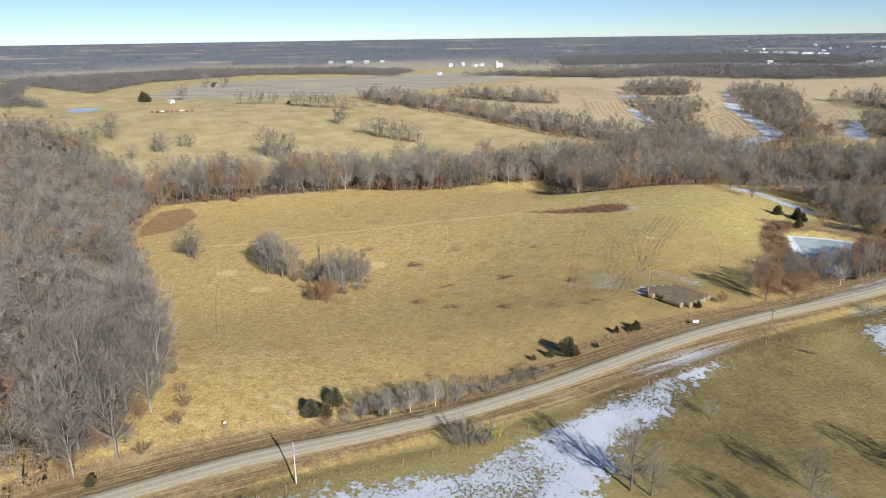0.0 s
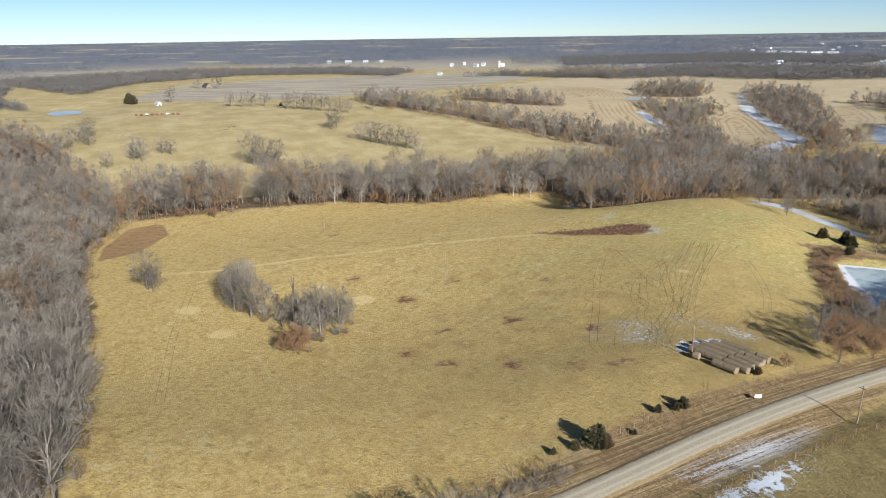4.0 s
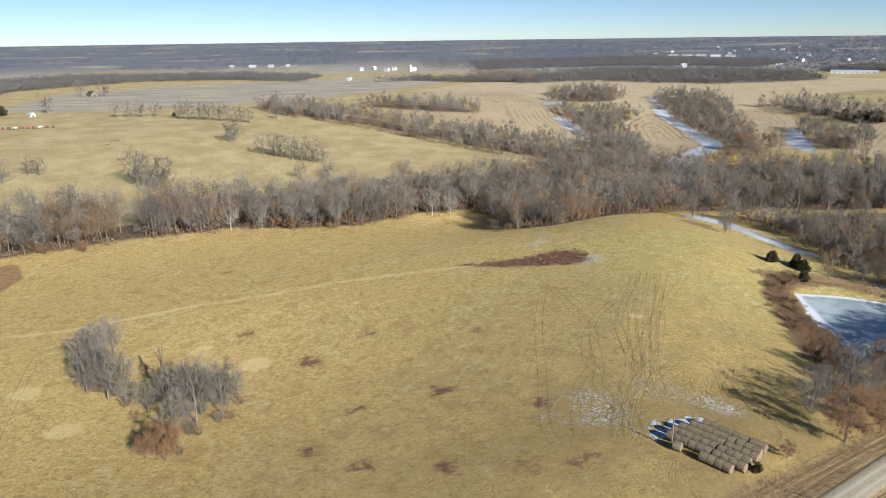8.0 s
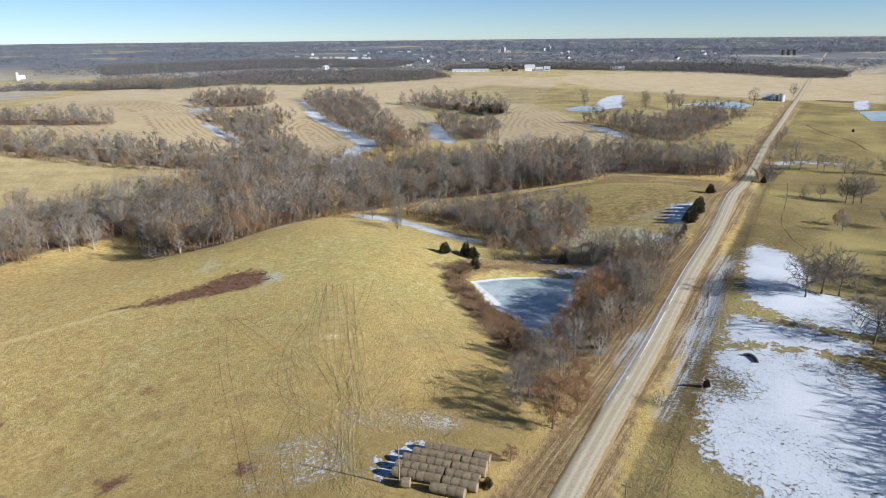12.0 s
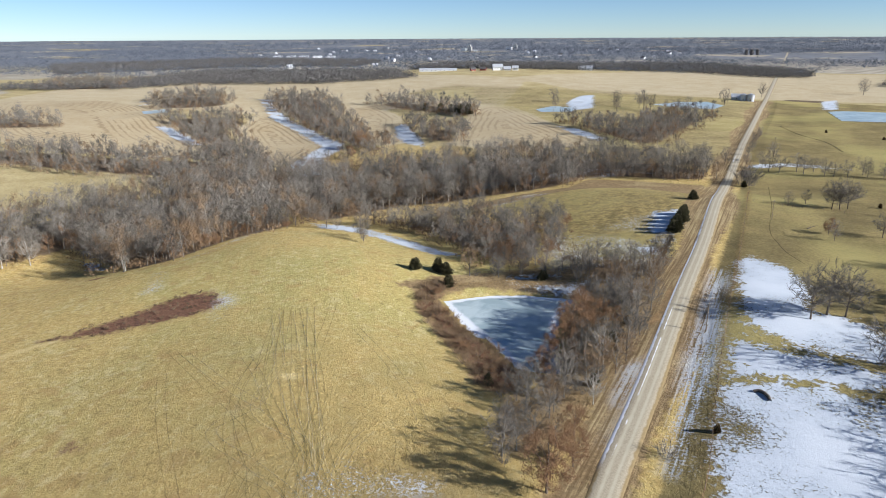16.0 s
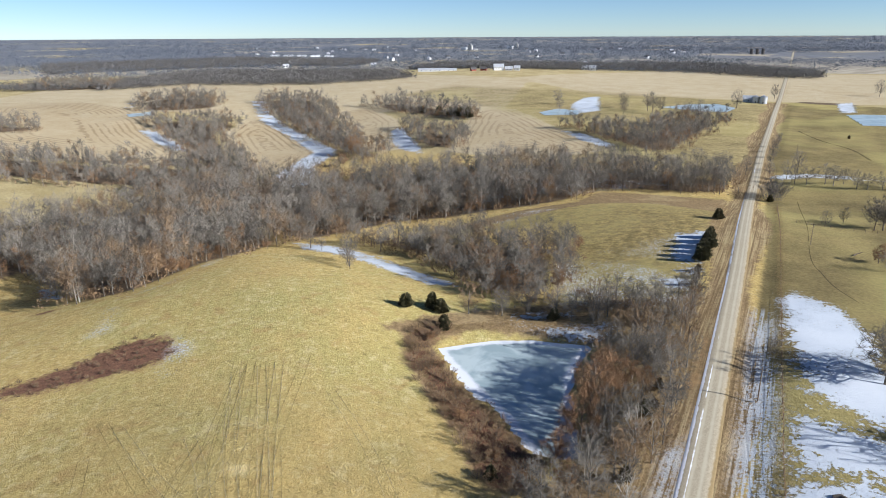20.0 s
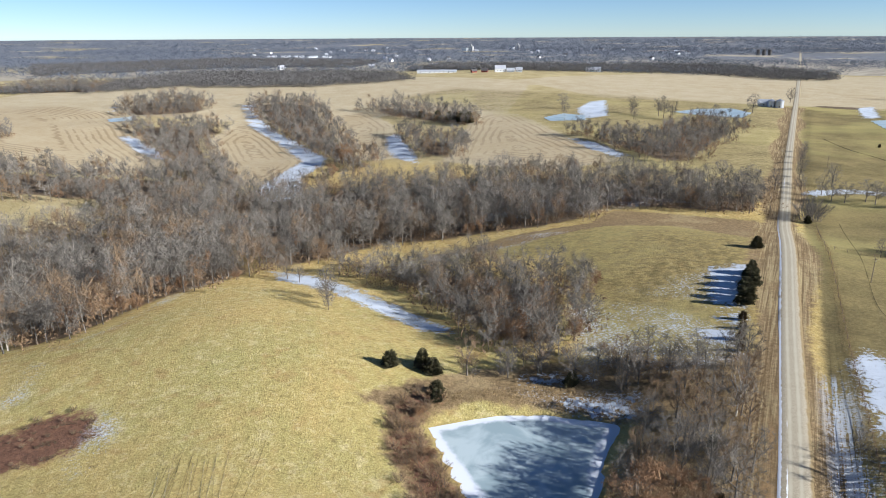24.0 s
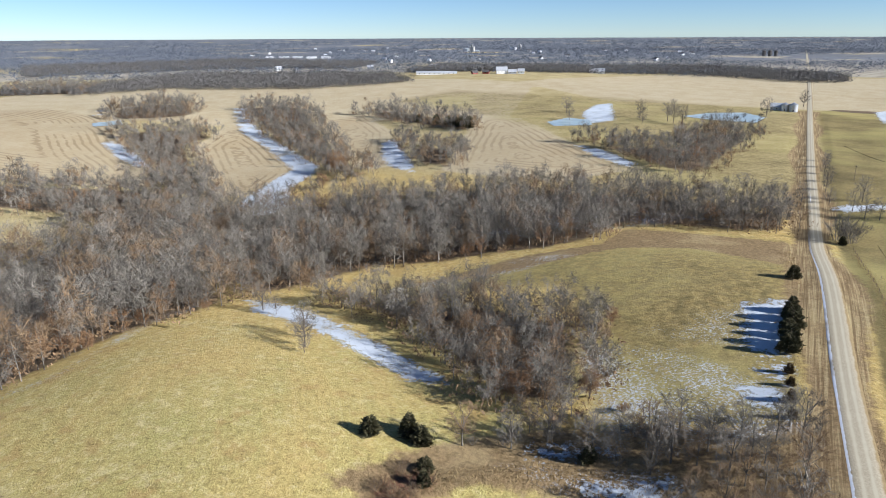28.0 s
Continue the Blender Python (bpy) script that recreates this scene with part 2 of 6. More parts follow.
STRAW, STRAW_DARK, PALE_STRAW = (0.63, 0.468, 0.185), (0.39, 0.272, 0.095), (0.66, 0.55, 0.30)
GRASS, GRASS_DARK, DULL_BROWN = (0.52, 0.46, 0.17), (0.265, 0.228, 0.08), (0.40, 0.262, 0.10)
HAZY_TIMBER, HAZY_TIMBER_DARK = (0.17, 0.185, 0.21), (0.11, 0.125, 0.15)
PASTURE, PASTURE_PALE = (0.27, 0.228, 0.118), (0.45, 0.385, 0.225)
WORN = (0.235, 0.175, 0.073)
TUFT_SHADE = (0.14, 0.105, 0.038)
OLIVE, OLIVE_DARK = (0.295, 0.232, 0.098), (0.14, 0.11, 0.05)
STUBBLE, STUBBLE_DARK, STUBBLE_PALE = (0.40, 0.315, 0.185), (0.215, 0.158, 0.092), (0.49, 0.415, 0.275)
GREY_FIELD, GREY_FIELD_DARK = (0.42, 0.375, 0.29), (0.28, 0.245, 0.185)
ROUGH, ROUGH_DARK = (0.34, 0.24, 0.125), (0.16, 0.11, 0.056)
WEED, WEED_DARK = (0.24, 0.125, 0.075), (0.12, 0.066, 0.043)
LITTER, LITTER_DARK = (0.20, 0.143, 0.088), (0.085, 0.063, 0.045)
SOIL, SOIL_DARK = (0.36, 0.235, 0.115), (0.26, 0.165, 0.08)
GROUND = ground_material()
BARK = varied("bark", (0.11, 0.096, 0.08), (0.22, 0.195, 0.165), 3.0)
BARK_LIGHT = varied("light_bark", (0.14, 0.125, 0.105), (0.26, 0.235, 0.20), 3.0)
BARK_DARK = varied("dark_bark", (0.10, 0.08, 0.062), (0.17, 0.135, 0.105), 3.0)
BARK_PALE = varied("pale_bark", (0.30, 0.27, 0.225), (0.44, 0.405, 0.35), 2.0)
TWIGS = twig_material("twigs", (0.062, 0.054, 0.045), (0.285, 0.256, 0.212))
TWIGS_PALE = twig_material("pale_twigs", (0.18, 0.16, 0.13), (0.32, 0.29, 0.24))
TWIGS_RED = twig_material("reddish_twigs", (0.10, 0.066, 0.038), (0.30, 0.205, 0.12))
FAR_TWIGS = twig_material("far_twigs", (0.088, 0.083, 0.078), (0.145, 0.137, 0.128))
LEAF_BROWN = varied("dry_oak_leaves", (0.13, 0.076, 0.042), (0.30, 0.175, 0.09), 0.6, island=True)
CEDAR = varied("cedar_needles", (0.034, 0.036, 0.018), (0.105, 0.092, 0.046), 1.0, island=True)
CEDAR_RUSTY = varied("rusty_cedar_needles", (0.06, 0.042, 0.02), (0.13, 0.085, 0.04), 1.0, island=True)
DRY_GRASS = varied("dry_grass", (0.22, 0.15, 0.07), (0.38, 0.275, 0.135), 0.4, island=True)


# ---- the lie of the land ----
def smooth(a, b, v):
    u = np.clip((v - a) / (b - a), 0, 1)
    return u * u * (3 - 2 * u)


# hills and hollows near the lane: place, reach, height
HILLS = [
    (-180, 290, 70, -10.2), (-246, 166, 30, -7.75), (-110, 213, 30, -7.33), (-66, 166, 30, -7.07),
    (-277, 75, 110, -6.06), (-82, 91, 30, 5.77), (-46, -64, 30, 5.11), (-30, 286, 30, 4.71),
    (-31, 169, 30, 4.67), (-139, 11, 30, -4.08), (-132, 123, 45, 3.93), (-50, 150, 30, -3.92),
    (-130, 180, 45, 3.87), (-37, 51, 30, 3.69), (-132, 123, 30, -3.4), (-99, 174, 30, 3.4),
    (-86, 294, 30, 3.1), (-100, -22, 45, -3.01), (80, 150, 110, 2.95), (-90, 36, 30, -2.55),
    (-65, 104, 45, -2.52), (-3, 145, 30, 1.98)]
FAR_HILLS = [
    (-160, 175, 30, 1.66), (-139, 11, 45, 1.34), (-277, 75, 45, -0.41), (-80, 158, 30, 0.17),
    (-298, 410, 110, 1.02), (-300, -200, 110, -0.54), (-412, 993, 110, 5.86), (-340, 278, 160, -6.16),
    (-300, -200, 160, -3.95), (-369, 468, 110, -14.29), (150, 600, 240, -2.17), (-320, 6, 110, -10.1),
    (-251, 551, 110, 4.36), (-60, -120, 30, 3.31), (60, -120, 45, 1.52), (-20, 352, 45, -2.25),
    (120, 850, 110, -3.14), (-200, -160, 110, -5.74), (-400, -100, 110, -4.22), (-412, 993, 240, 4.88),
    (-340, 278, 110, -4.56), (-750, -107, 110, -1.62)]
LANE = [(-11.1, -420), (-10.6, -150), (-9.6, -82), (-10.4, -60), (-9.8, -40), (-9.9, -20), (-11.2, 0), (-13.1, 30), (-14.0, 60), (-15.2, 90), (-15.8, 127), (-16.6, 164), (-18.6, 237), (-22.0, 340), (-24.0, 480), (-24.6, 720), (-24.6, 830), (-25.5, 1100), (-29, 1700), (-36, 2600)]
POND = [(-81, 158), (-73, 167), (-63, 173), (-52, 175.5), (-47, 177), (-47.5, 168), (-47, 160), (-42, 143), (-36, 128), (-43, 125), (-53, 135), (-66, 145)]
POND_LEVEL = -14.3
FAR_PONDS = [
    ([(-212, 606), (-206, 643), (-184, 634), (-174, 602), (-199, 585)], -6.0),
    ([(-121, 686), (-103, 721), (-76, 737), (-57, 704), (-62, 662), (-95, 668)], -5.2),
    ([(30, 694), (43, 705), (110, 708), (108, 632), (38, 622)], -6.5),
    ([(-570, 464), (-568, 491), (-537, 469), (-549, 449)], -9.6),
    ([(-741, -131), (-768, -123), (-757, -97), (-724, -98), (-712, -122)], -9.0),
]


def lane_x(y):
    return np.interp(y, [p[1] for p in LANE], [p[0] for p in LANE])


def lay_of_land(x, y):
    r = np.hypot(x + 50, y - 50)
    z = -8 + 6 * smooth(350, 1100, r) + 12 * smooth(900, 2300, r) + 29 * smooth(2200, 4900, r)
    for cx, cy, reach, rise in HILLS + FAR_HILLS:
        z = z + rise * np.exp(-((x - cx) ** 2 + (y - cy) ** 2) / (2 * reach * reach))
    return z


def inside(x, y, poly):
    """Signed distance to a polygon's edge, in metres; positive within."""
    x, y = np.asarray(x, float), np.asarray(y, float)
    d, odd = np.full(x.shape, 1e9), np.zeros(x.shape, bool)
    for (ax, ay), (bx, by) in zip(poly, poly[1:] + poly[:1]):
        ex, ey = bx - ax, by - ay
        u = np.clip(((x - ax) * ex + (y - ay) * ey) / (ex * ex + ey * ey + 1e-9), 0, 1)
        d = np.minimum(d, np.hypot(x - ax - u * ex, y - ay - u * ey))
        odd ^= ((ay > y) != (by > y)) & (x < ex * (y - ay) / (by - ay + 1e-12) + ax)
    return np.where(odd, d, -d)


def along(x, y, line):
    """Distance to a line of points."""
    x, y = np.asarray(x, float), np.asarray(y, float)
    d = np.full(x.shape, 1e9)
    for (ax, ay), (bx, by) in zip(line, line[1:]):
        ex, ey = bx - ax, by - ay
        u = np.clip(((x - ax) * ex + (y - ay) * ey) / (ex * ex + ey * ey + 1e-9), 0, 1)
        d = np.minimum(d, np.hypot(x - ax - u * ex, y - ay - u * ey))
    return d


def land(x, y):
    """Height of the ground."""
    x, y = np.asarray(x, float), np.asarray(y, float)
    z = lay_of_land(x, y)
    lx = lane_x(y)
    bed, off = lay_of_land(lx, y), np.abs(x - lx)
    z = bed + (z - bed) * smooth(3.5, 16, off)
    z = z - 0.9 * np.exp(-((off - 6.8) / 1.7) ** 2) * (y < 760)
    p = inside(x, y, POND)
    z = np.where(p > -6, np.minimum(z, POND_LEVEL - 0.5 + np.clip(-p, 0, 6) * 0.35 + 6 * smooth(2, 6, -p)), z)
    z = np.where((p < 0) & (p > -14), np.maximum(z, POND_LEVEL + 0.15), z)
    for outline, level in FAR_PONDS:
        ox, oy = outline[0]
        if np.min(np.hypot(x - ox, y - oy)) < 160:
            w = smooth(-45, -2, inside(x, y, outline))
            z = z * (1 - w) + (level - 0.2) * w
    dam = along(x, y, [(-86, 162), (-76, 172), (-64, 179), (-50, 182), (-40, 182)])
    return np.where(dam < 9, np.maximum(z, -12.6 - 0.42 * np.maximum(dam - 1.5, 0)), z)


def height(x, y):
    return float(land(np.array([x]), np.array([y]))[0])


# ---- mesh helpers ----
def mesh_of(name, verts, tris, material):
    verts, tris = np.asarray(verts, np.float32), np.asarray(tris, np.int32)
    me = bpy.data.meshes.new(name)
    me.vertices.add(len(verts))
    me.vertices.foreach_set("co", verts.ravel())
    me.loops.add(tris.size)
    me.loops.foreach_set("vertex_index", tris.ravel())
    me.polygons.add(len(tris))
    me.polygons.foreach_set("loop_start", np.arange(0, tris.size, tris.shape[1], dtype=np.int32))
    me.polygons.foreach_set("loop_total", np.full(len(tris), tris.shape[1], np.int32))
    me.materials.append(material)
    me.update(calc_edges=True)
    return me


def part(name, bm, material, parent, label=""):
    """Links a bmesh, or a mesh, as one part under a thing."""
    if isinstance(bm, bmesh.types.BMesh):
        me = bpy.data.meshes.new(name)
        bm.to_mesh(me)
        bm.free()
        me.materials.append(material)
    else:
        me = bm
    ob = new(name, me)
    ob.parent = parent
    return tagged(ob, label)


def thing(name, m, label, category, group="", kind=""):
    ob = new(name)
    ob.empty_display_size = 0.3
    ob.matrix_world = m
    return tagged(ob, label, category, group, kind)


def box(bm, x0, y0, z0, x1, y1, z1, bevel=0.0):
    made = bmesh.ops.create_cube(bm, size=1.0, matrix=Matrix.Translation(((x0 + x1) / 2, (y0 + y1) / 2, (z0 + z1) / 2)) @ Matrix.Diagonal((x1 - x0, y1 - y0, z1 - z0, 1)))
    if bevel:
        edges = {e for v in made["verts"] for e in v.link_edges}
        bmesh.ops.bevel(bm, geom=list(edges), offset=bevel, segments=2, affect="EDGES")
    return bm


def rod(bm, a, b, r0, r1=None, sides=8):
    a, b = Vector(a), Vector(b)
    m = Matrix.Translation((a + b) / 2) @ (b - a).to_track_quat("Z", "Y").to_matrix().to_4x4()
    bmesh.ops.create_cone(bm, cap_ends=True, segments=sides, radius1=r0, radius2=r0 if r1 is None else r1, depth=(b - a).length, matrix=m)
    return bm


# ---- trees ----
class Shape:
    """Gathers tubes and slivers into vertex and triangle lists."""

    def __init__(self):
        self.v, self.t = [], []

    def tube(self, points, radii, sides):
        base = len(self.v)
        for k, (p, r) in enumerate(zip(points, radii)):
            axis = (points[min(k + 1, len(points) - 1)] - points[max(k - 1, 0)])
            axis = axis / (np.linalg.norm(axis) + 1e-9)
            side = np.cross(axis, (0.31, 0.17, 0.93) if abs(axis[2]) < 0.9 else (1.0, 0.0, 0.0))
            side /= np.linalg.norm(side) + 1e-9
            other = np.cross(axis, side)
            for s in range(sides):
                a = 2 * math.pi * s / sides
                self.v.append(p + r * (math.cos(a) * side + math.sin(a) * other))
        for k in range(len(points) - 1):
            for s in range(sides):
                a, b = base + k * sides + s, base + k * sides + (s + 1) % sides
                self.t += [(a, b, b + sides), (a, b + sides, a + sides)]

    def sliver(self, a, b, width, rng):
        side = np.cross(b - a, rng.normal(size=3))
        side *= width / 2 / (np.linalg.norm(side) + 1e-9)
        k = len(self.v)
        self.v += [a - side, a + side, b]
        self.t.append((k, k + 1, k + 2))

    def leaf(self, c, size, rng):
        u = rng.normal(size=3)
        u /= np.linalg.norm(u)
        w = np.cross(u, rng.normal(size=3))
        w /= np.linalg.norm(w) + 1e-9
        k = len(self.v)
        self.v += [c - u * size, c + w * size * 0.5, c + u * size, c - w * size * 0.5]
        self.t += [(k, k + 1, k + 2), (k, k + 2, k + 3)]

    def arrays(self):
        return np.array(self.v, np.float32).reshape(-1, 3), np.array(self.t, np.int32).reshape(-1, 3)


def bare_tree(seed, high, wide, limbs, subs, twigs, width, sides=5, low=0.12, leaves=0, size=0.3, tubes=True, deep=0.44, thick=None):
    """A leafless tree with a rounded crown: trunk and limbs, then branches and twigs. Two sets of arrays."""
    rng = np.random.default_rng(seed)
    wood, crown = Shape(), Shape()
    lean = rng.normal(size=2) * 0.03
    thick = thick or width
    steps = 5 if sides > 3 else 3
    heights = np.linspace(0, 0.72 * high, steps)
    trunk = [np.array((lean[0] * h + rng.normal() * 0.012 * h, lean[1] * h + rng.normal() * 0.012 * h, h - (0.4 if h == 0 else 0))) for h in heights]
    r0 = (0.012 * high + 0.05) * (1.0 if sides > 3 else 0.62)
    wood.tube(trunk, [r0 * (1.25 if h == 0 else 1 - 1.05 * h / high) for h in heights], sides)
    heart, reach = np.array((0, 0, (1 - deep) * high)), np.array((wide, wide, deep * high))

    def bent(a, b, up):
        mid = (a + b) / 2 + np.array((0, 0, up)) + rng.normal(size=3) * 0.06 * np.linalg.norm(b - a)
        return [a, mid, b]

    bows = []
    for k in range(limbs):
        v = -0.45 + 1.4 * (k + rng.random()) / limbs
        flat = math.sqrt(max(0.05, 1 - min(v, 0.98) ** 2))
        az = k * 2.4 + rng.normal() * 0.35
        tip = heart + reach * np.array((math.cos(az) * flat, math.sin(az) * flat, v)) * rng.uniform(0.62, 0.92)
        h = np.clip(tip[2] * rng.uniform(0.35, 0.7), low * high, heights[-1])
        at = np.array([np.interp(h, heights, [p[i] for p in trunk]) for i in range(3)])
        bow = bent(at, tip, -0.04 * high * (1 - v))
        r = r0 * rng.uniform(0.34, 0.5)
        wood.tube(bow, [r, r * 0.62, r * 0.2], max(3, sides - 2))
        bows.append(bow)
    ends = []
    for k in range(subs):
        bow = bows[k % limbs]
        u = rng.uniform(0.3, 1.0)
        at = bow[0] + (bow[1] - bow[0]) * 2 * u if u < 0.5 else bow[1] + (bow[2] - bow[1]) * (2 * u - 1)
        away = (at - heart) / reach
        away = away / (np.linalg.norm(away) + 0.2) + rng.normal(size=3) * 0.42 + np.array((0, 0, 0.18))
        end = heart + reach * away / max(1.0, np.linalg.norm(away)) * rng.uniform(0.75, 1.02)
        end = at + (end - at) * rng.uniform(0.5, 0.95)
        end[2] = max(end[2], 0.10 * high)
        if tubes:
            crown.tube(bent(at, end, 0.02 * high), [thick * 1.5, thick, thick * 0.35], 3)
        else:
            crown.sliver(at, end, width * 1.6, rng)
        ends.append((at, end))
    for k in range(twigs):
        at, end = ends[k % len(ends)]
        a = at + (end - at) * rng.uniform(0.35, 1.0)
        if not tubes:  # far off: twigs spread through each lump of the crown
            a = at + (end - at) * rng.uniform(0.1, 0.9) + rng.normal(size=3) * np.array((0.11 * wide, 0.11 * wide, 0.04 * high))
            a[2] = max(a[2], 0.1 * high)
        way = (a - heart) / reach
        way = way / (np.linalg.norm(way) + 0.3) + rng.normal(size=3) * (0.45 if tubes else 0.6) + np.array((0, 0, 0.38 if tubes else 0.1))
        b = a + way / np.linalg.norm(way) * rng.uniform(0.05, 0.13) * high * (1.0 if tubes else 0.8)
        b[2] = max(b[2], 0.3)
        crown.sliver(a, b, width * rng.uniform(0.6, 1.3), rng)
        if k < leaves:
            for _ in range(6):
                crown.leaf(a + (b - a) * rng.random() + rng.normal(size=3) * 0.024 * high, size * rng.uniform(0.6, 1.3), rng)
    return wood.arrays(), crown.arrays()


def brush(seed, high, wide, stems, twigs, width, leaves=0, size=0.16):
    """A many-stemmed bush: stems from one foot, then twigs and a few dry leaves."""
    rng = np.random.default_rng(seed)
    wood, crown = Shape(), Shape()
    for k in range(stems):
        az, out = k * 2.4 + rng.normal() * 0.3, math.sqrt((k + 0.5) / stems) * wide
        foot = np.array((math.cos(az) * out * 0.25, math.sin(az) * out * 0.25, -0.15))
        tip = np.array((math.cos(az) * out, math.sin(az) * out, high * rng.uniform(0.6, 1.0) * (1 - 0.3 * out / wide)))
        mid = (foot + tip) / 2 + np.array((0, 0, 0.12 * high)) + rng.normal(size=3) * 0.05 * high
        wood.tube([foot, mid, tip], [width * 1.6, width * 1.1, width * 0.4], 3)
        for _ in range(twigs // stems):
            u = rng.uniform(0.25, 1.0)
            a = foot + (mid - foot) * 2 * u if u < 0.5 else mid + (tip - mid) * (2 * u - 1)
            way = np.array((a[0], a[1], 0.2 * high)) / high + rng.normal(size=3) * 0.45 + np.array((0, 0, 0.3))
            b = a + way / np.linalg.norm(way) * rng.uniform(0.12, 0.3) * high
            b[2] = max(b[2], 0.05)
            crown.sliver(a, b, width * rng.uniform(0.7, 1.4), rng)
            if rng.random() < leaves:
                crown.leaf(b, size * rng.uniform(0.6, 1.4), rng)
    return wood.arrays(), crown.arrays()


def cedar(seed, high, wide, count, size):
    """A red cedar: a short trunk, and ragged sprays in a pointed, uneven cone."""
    rng = np.random.default_rng(seed)
    wood, crown = Shape(), Shape()
    wood.tube([np.array((0, 0, -0.3)), np.array((0.05, 0, high * 0.5)), np.array((0, 0, high * 0.95))], [0.05 * high ** 0.6, 0.04 * high ** 0.6, 0.01], 5)
    lobes = rng.uniform(0.6, 1.3, 9)
    tiers = rng.uniform(0.7, 1.3, 8)
    for k in range(count):
        u = 1 - math.sqrt(rng.random())
        az = rng.uniform(0, 2 * math.pi)
        edge = wide * (1 - u) ** 0.48 * (0.6 + 0.4 * smooth(0, 0.12, u)) * rng.uniform(0.75, 1.25) * np.interp(az, np.linspace(0, 2 * math.pi, 9), lobes) * np.interp((u * 7 + az * 0.6) % 7, range(8), tiers)
        out = edge * rng.uniform(0.55, 1.05)
        a = np.array((math.cos(az) * out, math.sin(az) * out, 0.06 * high + u * high * 0.94))
        way = np.array((math.cos(az), math.sin(az), rng.uniform(0.1, 1.1))) + rng.normal(size=3) * 0.35
        way *= size * rng.uniform(0.7, 1.5) / np.linalg.norm(way)
        for _ in range(2):
            crown.sliver(a - way * 0.4, a + way + rng.normal(size=3) * 0.2 * size, size * 0.75, rng)
    return wood.arrays(), crown.arrays()


def joined(pieces):
    """Many placed copies of template arrays as one set of arrays. pieces: (arrays, x, y, z, scale, turn)."""
    vs, ts, k = [], [], 0
    for (v, t), x, y, z, s, turn, *_ in pieces:
        c, q = math.cos(turn) * s, math.sin(turn) * s
        vs.append(np.stack([v[:, 0] * c - v[:, 1] * q + x, v[:, 0] * q + v[:, 1] * c + y, v[:, 2] * s + z], 1))
        ts.append(t + k)
        k += len(v)
    return np.concatenate(vs), np.concatenate(ts)


def toned(name, pieces, material):
    """Many placed copies in one mesh, each with a tone of its own."""
    me = mesh_of(name, *joined(pieces), material)
    rng = np.random.default_rng(len(pieces))
    tones = np.concatenate([np.full(len(p[0][0]), rng.random(), np.float32) for p in pieces])
    me.attributes.new("tone", "FLOAT", "POINT").data.foreach_set("value", tones)
    return me


def scatter(poly, gap, seed, jitter=0.42, margin=0.0):
    """Places on a jittered net within a polygon."""
    rng = np.random.default_rng(seed)
    xs, ys = [p[0] for p in poly], [p[1] for p in poly]
    gx, gy = np.meshgrid(np.arange(min(xs), max(xs) + gap, gap), np.arange(min(ys), max(ys) + gap, gap))
    gx, gy = gx + rng.uniform(-jitter, jitter, gx.shape) * gap, gy + rng.uniform(-jitter, jitter, gy.shape) * gap
    keep = inside(gx, gy, poly) > -margin
    return list(zip(gx[keep], gy[keep]))

# ---- the plan: what covers the ground ----
LEFT_WOODS = [(-14, -98), (-22, -74), (-36, -70), (-66, -70), (-110, -72), (-152, -74), (-215, -78), (-262, -74), (-300, -66), (-345, -62), (-400, -95), (-430, -180), (-300, -152), (-150, -128), (-60, -112)]
UPPER_WOODS = [(-380, -70), (-430, -85), (-520, -105), (-610, -150), (-640, -215), (-500, -195), (-430, -180), (-400, -95)]
CREEK_WOODS = [(-304, -64), (-310, -44), (-313, -4), (-306, 43), (-281, 73), (-264, 98), (-272, 140), (-267, 169), (-234, 161), (-207, 145), (-188, 159), (-194, 193), (-188, 236), (-230, 262), (-290, 262), (-312, 205), (-322, 160), (-328, 120), (-340, 85), (-350, 45), (-352, 5), (-345, -45), (-330, -66)]
MIDDLE_WOODS = [(-188, 236), (-176, 262), (-168, 285), (-150, 290), (-130, 302), (-109, 309), (-95, 322), (-89, 350), (-47, 353), (-27, 362), (-28, 392), (-60, 402), (-110, 402), (-170, 396), (-215, 376), (-262, 352), (-300, 322), (-305, 262), (-230, 258)]
LOW_BELT = [(-165, 244), (-150, 256), (-115, 262), (-84, 252), (-72, 240), (-65, 212), (-68, 199), (-84, 196), (-98, 208), (-112, 222), (-130, 234)]
POND_WOODS = [(-92, 172), (-84, 184), (-74, 192), (-53, 200), (-34, 203), (-27, 207), (-24, 184), (-22, 164), (-22, 135), (-23, 110), (-25, 92), (-33, 84), (-40, 100), (-35, 124), (-39, 142), (-44, 160), (-43, 184), (-70, 186)]
POND_BRUSH = [(-93, 163), (-85, 148), (-70, 133), (-56, 119), (-46, 106), (-38, 108), (-40, 122), (-54, 134), (-67, 144), (-82, 158), (-80, 170), (-88, 172)]
CLEARING = [(-148, 263), (-127, 293), (-93, 312), (-89, 347), (-30, 347), (-28, 293), (-27, 240), (-27, 208), (-44, 204), (-62, 210), (-74, 241), (-92, 274)]
